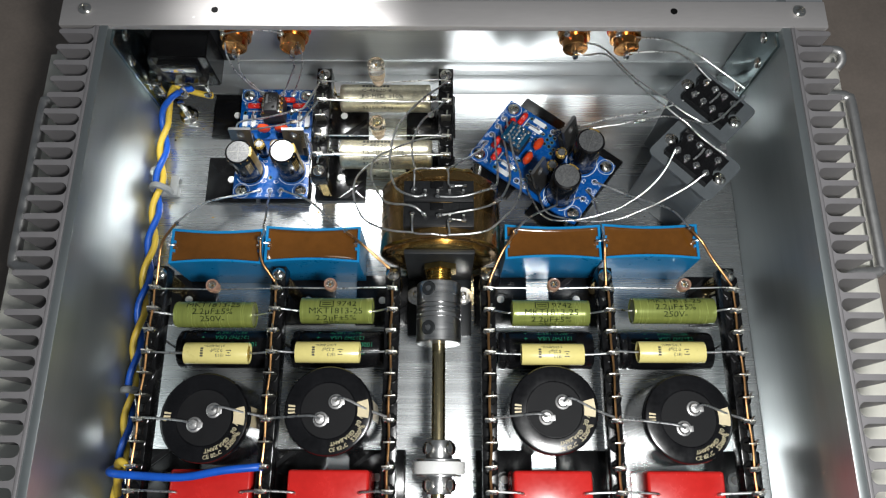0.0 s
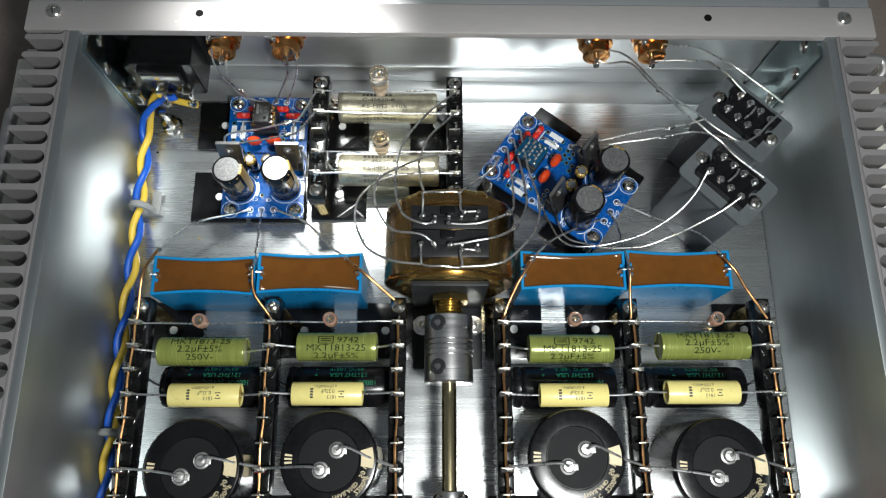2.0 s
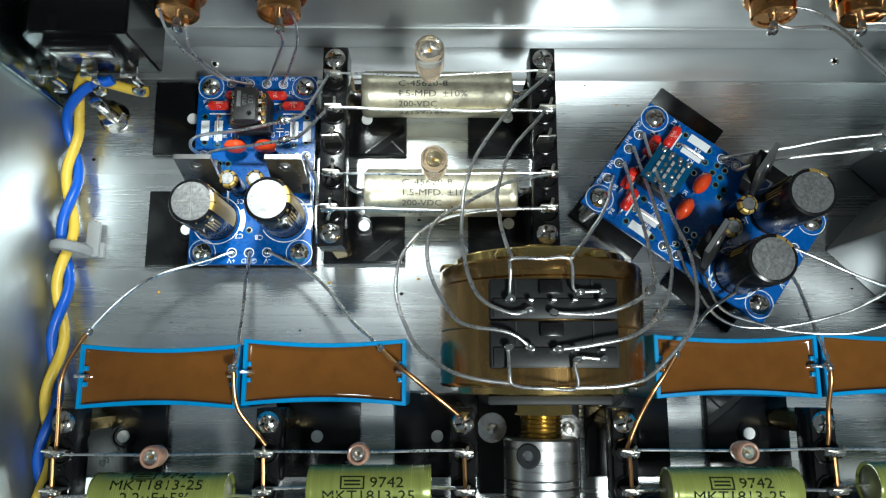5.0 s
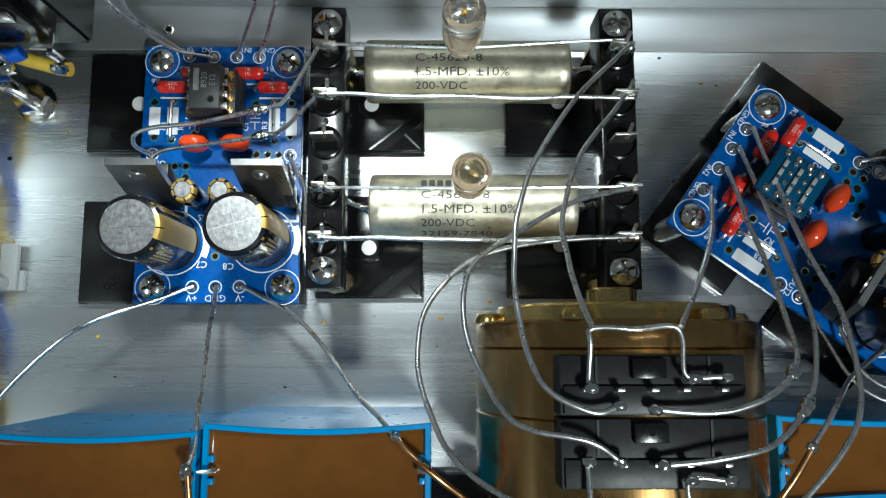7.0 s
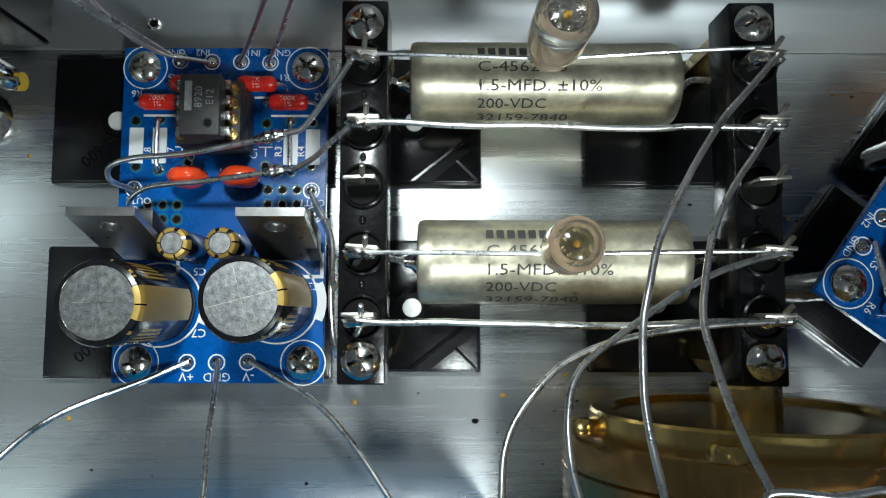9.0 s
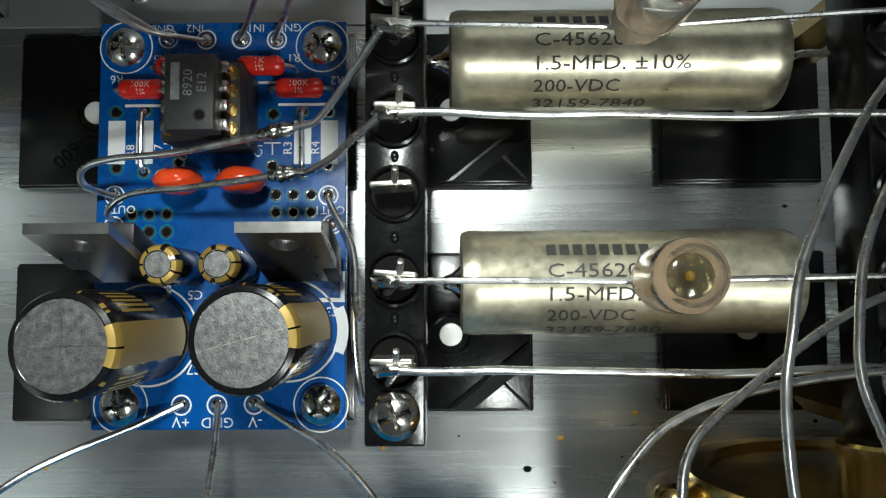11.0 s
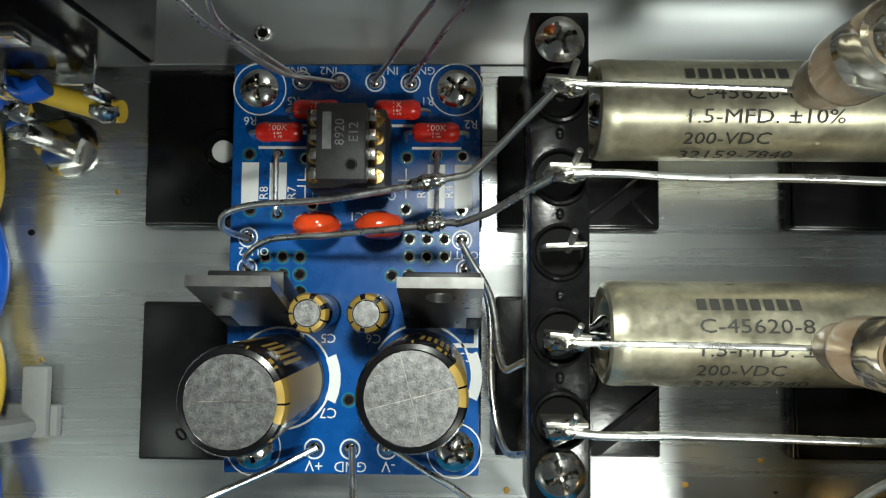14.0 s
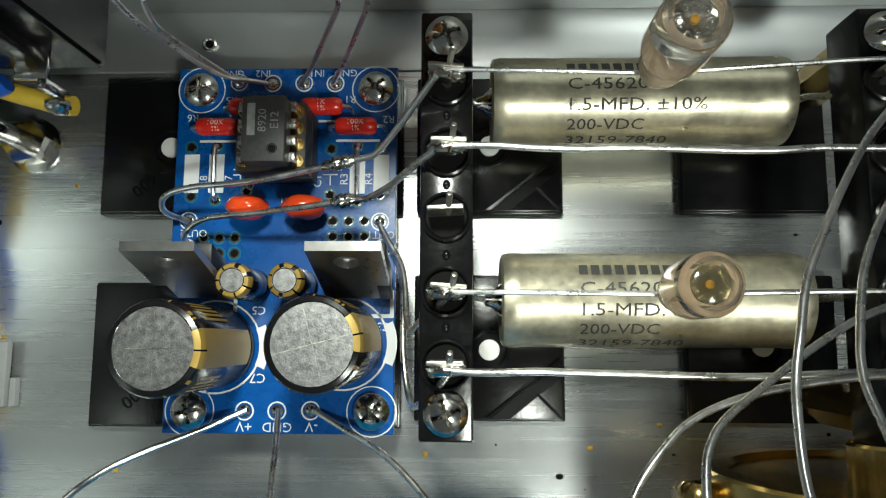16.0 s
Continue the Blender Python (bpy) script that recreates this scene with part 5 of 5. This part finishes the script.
for y in (121.8, 24.0):
    c = thing("cable_clip", "grey plastic cable clip on the floor", "clip", group="cable clips")
    bm = B()
    tube(bm, [(-142, y, 1), (-141.5, y, 7.5), (-138.5, y, 10.8), (-134.8, y - 0.5, 8.5), (-133.4, y - 0.8, 2)], 1.7, 8)
    bx(bm, -142, -129.8, y - 2.4, y + 2.4, 0.05, 1.6, 0.3)
    bx(bm, -134.6, -130.6, y - 2.4, y + 8.5, 1.6, 3.2, 0.4)
    part("clip", bm, M["grey"], c)

# ---- dust on the floor ----
rng = random.Random(11)
bm = B()
for i in range(70):
    x, y = rng.uniform(-136, 140), rng.uniform(95, 176)
    r = rng.choice((0.12, 0.15, 0.2, 0.3))
    blob(bm, (x, y, 0.03), r * rng.uniform(0.8, 2.0), r, r * 0.4, 7, 4, 0.4)
for x, y, r in ((-136, 151, 0.5), (-38.6, 108.6, 0.5), (58, 180.5, 0.5), (20, 176.5, 0.3)):
    blob(bm, (x, y, 0.05), r * 1.3, r, 0.2, 8, 4, 0.3)
solid("dust", bm, M["dark"], "dark specks of dust and swarf on the floor", "dust", "stuff")
bm = B()
for i in range(40):
    x, y = rng.uniform(-136, 140), rng.uniform(60, 176)
    blob(bm, (x, y, 0.04), 0.2, 0.16, 0.1, 7, 4, 0.4)
solid("solder_splash", bm, M["solder"], "tiny bright solder splashes on the floor", "splash", "stuff")

bm = B()
for i in range(26):
    blob(bm, (rng.gauss(-78, 14), rng.uniform(172, 182.5), 70.02), rng.uniform(0.15, 0.5), rng.uniform(0.12, 0.35), 0.12, 7, 4, 0.4)
solid("lint", bm, M["nylon"], "white flecks of lint on the top rail", "lint", "stuff")

bm = B()
for x, y in ((-122.4, 157.5), (-100.5, 176.5), (-133.5, 131), (20.5, 146), (-22, 117), (-33.5, 113.2), (-112.5, 109), (-60.6, 112), (30, 170), (12, 101)):
    blob(bm, (x, y, 0.05), rng.uniform(0.3, 0.6), rng.uniform(0.25, 0.5), 0.15, 8, 4, 0.4)
solid("flux_splash", bm, M["flux"], "small amber drops of flux on the floor", "splash", "stuff")

# ---- hook-up wires ----
WIRES = {
    "w_out2a": [(-98.7, 149.7, 9), (-100.9, 150.6, 13), (-98.4, 152.9, 16), (-84.2, 154.3, 19), (-69.9, 156.3, 22), (-65.8, 157.7, 24), (-57.6, 164.4, 34)],
    "w_out2b": [(-98.2, 145.6, 9), (-97.3, 146.9, 13), (-93.0, 148.9, 15), (-81.4, 149.9, 18), (-69.9, 150.7, 21), (-67.1, 150.9, 23), (-57.2, 155.0, 34)],
    "w_out1a": [(-67.8, 149.3, 9), (-64.1, 141.9, 12), (-62.6, 132.7, 17), (-60.3, 133.5, 22), (-56.2, 136.2, 33.5)],
    "w_out1b": [(-67.8, 149.3, 9), (-64.2, 140.4, 11), (-63.4, 125.5, 12), (-61.3, 121.3, 18), (-56.0, 126.8, 33.5)],
    "w_vp": [(-88.1, 119.9, 9), (-104.8, 112.5, 16), (-110.6, 107.6, 22), (-117.2, 97.2, 29), (-119.7, 90.2, 33), (-121.6, 81.8, 35), (-123.2, 65.1, 31)],
    "w_gnd": [(-83.1, 119.9, 9), (-80.9, 103.9, 22), (-78.5, 89.9, 33), (-79.2, 84.7, 37), (-78.5, 84.8, 37), (-76.9, 75.2, 35), (-70.9, 66.5, 31)],
    "w_vm": [(-77.6, 120.0, 9), (-62.9, 111.9, 16), (-49.4, 97.3, 27), (-37.3, 86.3, 36), (-27.6, 78.2, 33), (-22.4, 74.0, 31)],
    "in1": [(-95.9, 177.0, 38), (-98.1, 175.4, 24), (-90.9, 172.6, 9)],
    "in2": [(-100.1, 177.8, 46), (-101.4, 176.2, 36), (-100.0, 175.4, 24), (-93.7, 172.9, 13), (-86.0, 172.6, 9)],
    "in3": [(-70.6, 176.2, 36), (-71.9, 176.4, 28), (-76.6, 175.2, 16), (-81.0, 172.6, 9)],
    "in4": [(-66.6, 178.3, 46), (-66.4, 177.2, 34), (-71.8, 175.2, 16), (-75.7, 172.6, 9)],
    "r1": [(62.9, 177.6, 40), (67.5, 175.7, 40), (75.0, 173.2, 45), (80.0, 163.1, 50), (92.5, 144.6, 55), (104.8, 133.0, 55), (111.8, 127.6, 52), (121.8, 118.7, 52)],
    "r2": [(66.5, 179.8, 44), (74.8, 175.1, 46), (83.9, 158.7, 52), (98.0, 142.9, 56), (109.2, 133.9, 56), (117.7, 134.0, 54), (133.2, 147.3, 52)],
    "r3": [(87.9, 177.2, 40), (105.0, 174.0, 46), (110.2, 166.3, 52), (119.7, 155.9, 51)],
    "r4": [(89.9, 181.6, 46), (103.5, 175.4, 52), (113.1, 165.6, 56), (125.7, 157.2, 54), (133.7, 151.4, 52)],
    "o1": [(53.0, 144.5, 24), (76.1, 146.5, 32), (91.2, 147.0, 38), (100.0, 146.7, 42), (113.8, 149.8, 51)],
    "o2": [(56.9, 140.8, 24), (64.2, 142.0, 30), (81.8, 142.9, 34), (95.3, 143.0, 40), (103.7, 141.8, 44), (111.5, 134.7, 52)],
    "s1": [(100.3, 121.5, 52), (95.8, 112.9, 46), (86.5, 104.8, 40), (72.4, 98.4, 36), (54.1, 95.7, 33), (45.5, 99.6, 30), (41.1, 110.0, 26), (38.9, 117.7, 24)],
    "s2": [(111.7, 110.3, 52), (100.3, 103.4, 46), (84.9, 96.8, 42), (71.3, 93.8, 38), (56.1, 96.6, 33), (46.9, 102.3, 29), (44.2, 115.7, 24)],
    "p2a": [(66.9, 114.2, 24), (69.8, 108.0, 26), (70.6, 94.9, 32), (70.6, 85.5, 37), (71.2, 75.6, 34), (71.4, 66.6, 31)],
    "p2b": [(71.2, 118.4, 24), (89.9, 108.5, 28), (102.6, 100.9, 33), (110.6, 88.2, 37), (118.4, 77.3, 34), (125.9, 66.8, 31)],
    "p2c": [(63.6, 110.5, 24), (48.2, 103.5, 28), (36.2, 94.2, 36), (29.0, 83.7, 37), (23.6, 74.8, 34), (20.0, 64.9, 31)],
    "a1": [(21.9, 139.1, 24), (15.5, 125.9, 38), (8.1, 116.2, 50), (2.9, 109.9, 57)],
    "a2": [(25.1, 143.1, 24), (24.8, 123.6, 38), (24.1, 109.5, 48), (22.1, 103.5, 53), (16.4, 99.5, 57), (9.1, 97.3, 58), (-1.5, 97.5, 57)],
    "a3": [(27.9, 147.6, 24), (30.0, 122.4, 38), (29.2, 109.1, 46), (24.5, 98.5, 52), (16.1, 92.2, 57), (8.8, 90.4, 58), (-0.3, 89.3, 57)],
    "a4": [(31.0, 151.7, 24), (31.8, 129.9, 36), (33.9, 114.7, 45), (33.9, 103.6, 50), (30.5, 94.5, 54), (22.0, 85.0, 56), (15.6, 81.8, 57), (2.9, 80.8, 57)],
    "b1": [(3.2, 165.2, 34.5), (-11.7, 148.6, 42), (-20.4, 131.8, 48), (-21.6, 121.5, 50), (-21.6, 110.5, 54), (-18.2, 100.9, 57), (-11.5, 97.0, 58), (-6.9, 98.0, 57)],
    "b2": [(2.1, 155.2, 34), (-8.0, 142.0, 40), (-12.2, 131.6, 44), (-12.8, 122.9, 48), (-10.7, 109.8, 57)],
    "b4": [(2.8, 136.7, 34), (-10.2, 132.9, 38), (-26.8, 122.4, 44), (-30.1, 114.1, 48), (-28.0, 103.4, 52), (-22.2, 95.5, 56), (-11.6, 92.7, 58), (-7.1, 89.8, 57)],
    "b5": [(2.5, 127.2, 34), (-23.1, 124.5, 38), (-35.7, 114.7, 42), (-37.6, 103.5, 46), (-33.1, 91.2, 50), (-23.1, 83.8, 55), (-11.7, 81.8, 57)],
    "j1": [(-11.4, 100.4, 56), (-11.2, 107.3, 57), (-10.7, 109.8, 57), (-4.4, 109.5, 58), (2.4, 109.6, 57), (2.9, 103.4, 57), (4.6, 102.1, 57), (9.6, 102.2, 57)],
    "j2": [(-11.9, 89.7, 56), (-11.8, 84.1, 57), (-10.7, 81.5, 57), (-4.1, 80.7, 58), (3.1, 80.8, 57), (3.3, 87.0, 57), (9.4, 87.0, 57)],
    "link2": [(-57.0, 155.0, 34), (-45, 154.8, 34.2), (-28, 154.4, 34), (-10, 154.5, 34.2), (3.4, 154.4, 34)],
    "link5": [(-57.0, 127.2, 34), (-45, 127.0, 34.2), (-28, 126.6, 34), (-10, 126.9, 34.2), (3.4, 127.2, 34)],
}
COPPER = {"w_vp": 0.55, "w_gnd": 0.62, "w_vm": 0.52, "p2a": 0.6, "p2b": 0.55, "p2c": 0.5}
for key, pts in WIRES.items():
    pts = [Vector(p) for p in smooth_path(pts, 3)]
    for i in range(1, len(pts) - 1):
        pts[i] = pts[i] + noise.noise_vector(pts[i] * 0.11) * 0.45
    w = thing("hookup_wire", "bare tinned hook-up wire bent between solder joints", "wire", group="hook-up wires")
    if key in COPPER:
        tagged(w, "tinned wire twisted on to a bare copper wire")
        P = smooth_path(pts, 8)
        k = int(len(P) * COPPER[key])
        part("tinned_length", tube(B(), P[:k + 1], 0.48, 10, 1, False), M["tin"], w)
        part("copper_length", tube(B(), P[k:], 0.6, 10, 1, False), M["copper"], w, "bare copper wire")
        bm = B()
        q = P[k]
        blob(bm, q, 1.1, 1.1, 0.9, 12, 7, 0.3)
        part("solder_joint", bm, M["solder"], w)
    else:
        part("strand", tube(B(), pts, 0.4 if key[:2] == "in" else 0.42 if key[0] in "rosj" else 0.47, 10, 4), M["tin"], w)
    if key in ("w_out2a", "w_out2b", "a2", "a3", "o1", "o2"):
        P = smooth_path(pts, 8)
        k = int(len(P) * (0.62 if key[0] == "w" else 0.5))
        bm = B()
        tube(bm, P[k - 2:k + 8], 1.25, 10, 3, True, lambda u: 0.5 + 0.5 * math.sin(math.pi * u) * (0.8 + 0.2 * math.sin(19 * u)))
        part("solder_joint", bm, M["solder"], w)
for pts, m, lab in (([(-137, -8, 9), (-131, -11.3, 33), (-118, -12.5, 35), (-101, -13, 36), (-86, -10.5, 36), (-74, -9.2, 34), (-71, -9, 32)], "cable_b", "blue insulated wire across to the terminal strip"),
                    ([(-137, -20, 9), (-133, -10, 22), (-129, -7, 30), (-125, -8.5, 32)], "cable_y", "yellow insulated wire to the terminal strip")):
    w = thing("insulated_wire", lab, "wire")
    part("strand", tube(B(), pts, 1.6, 10, 6), M[m], w)
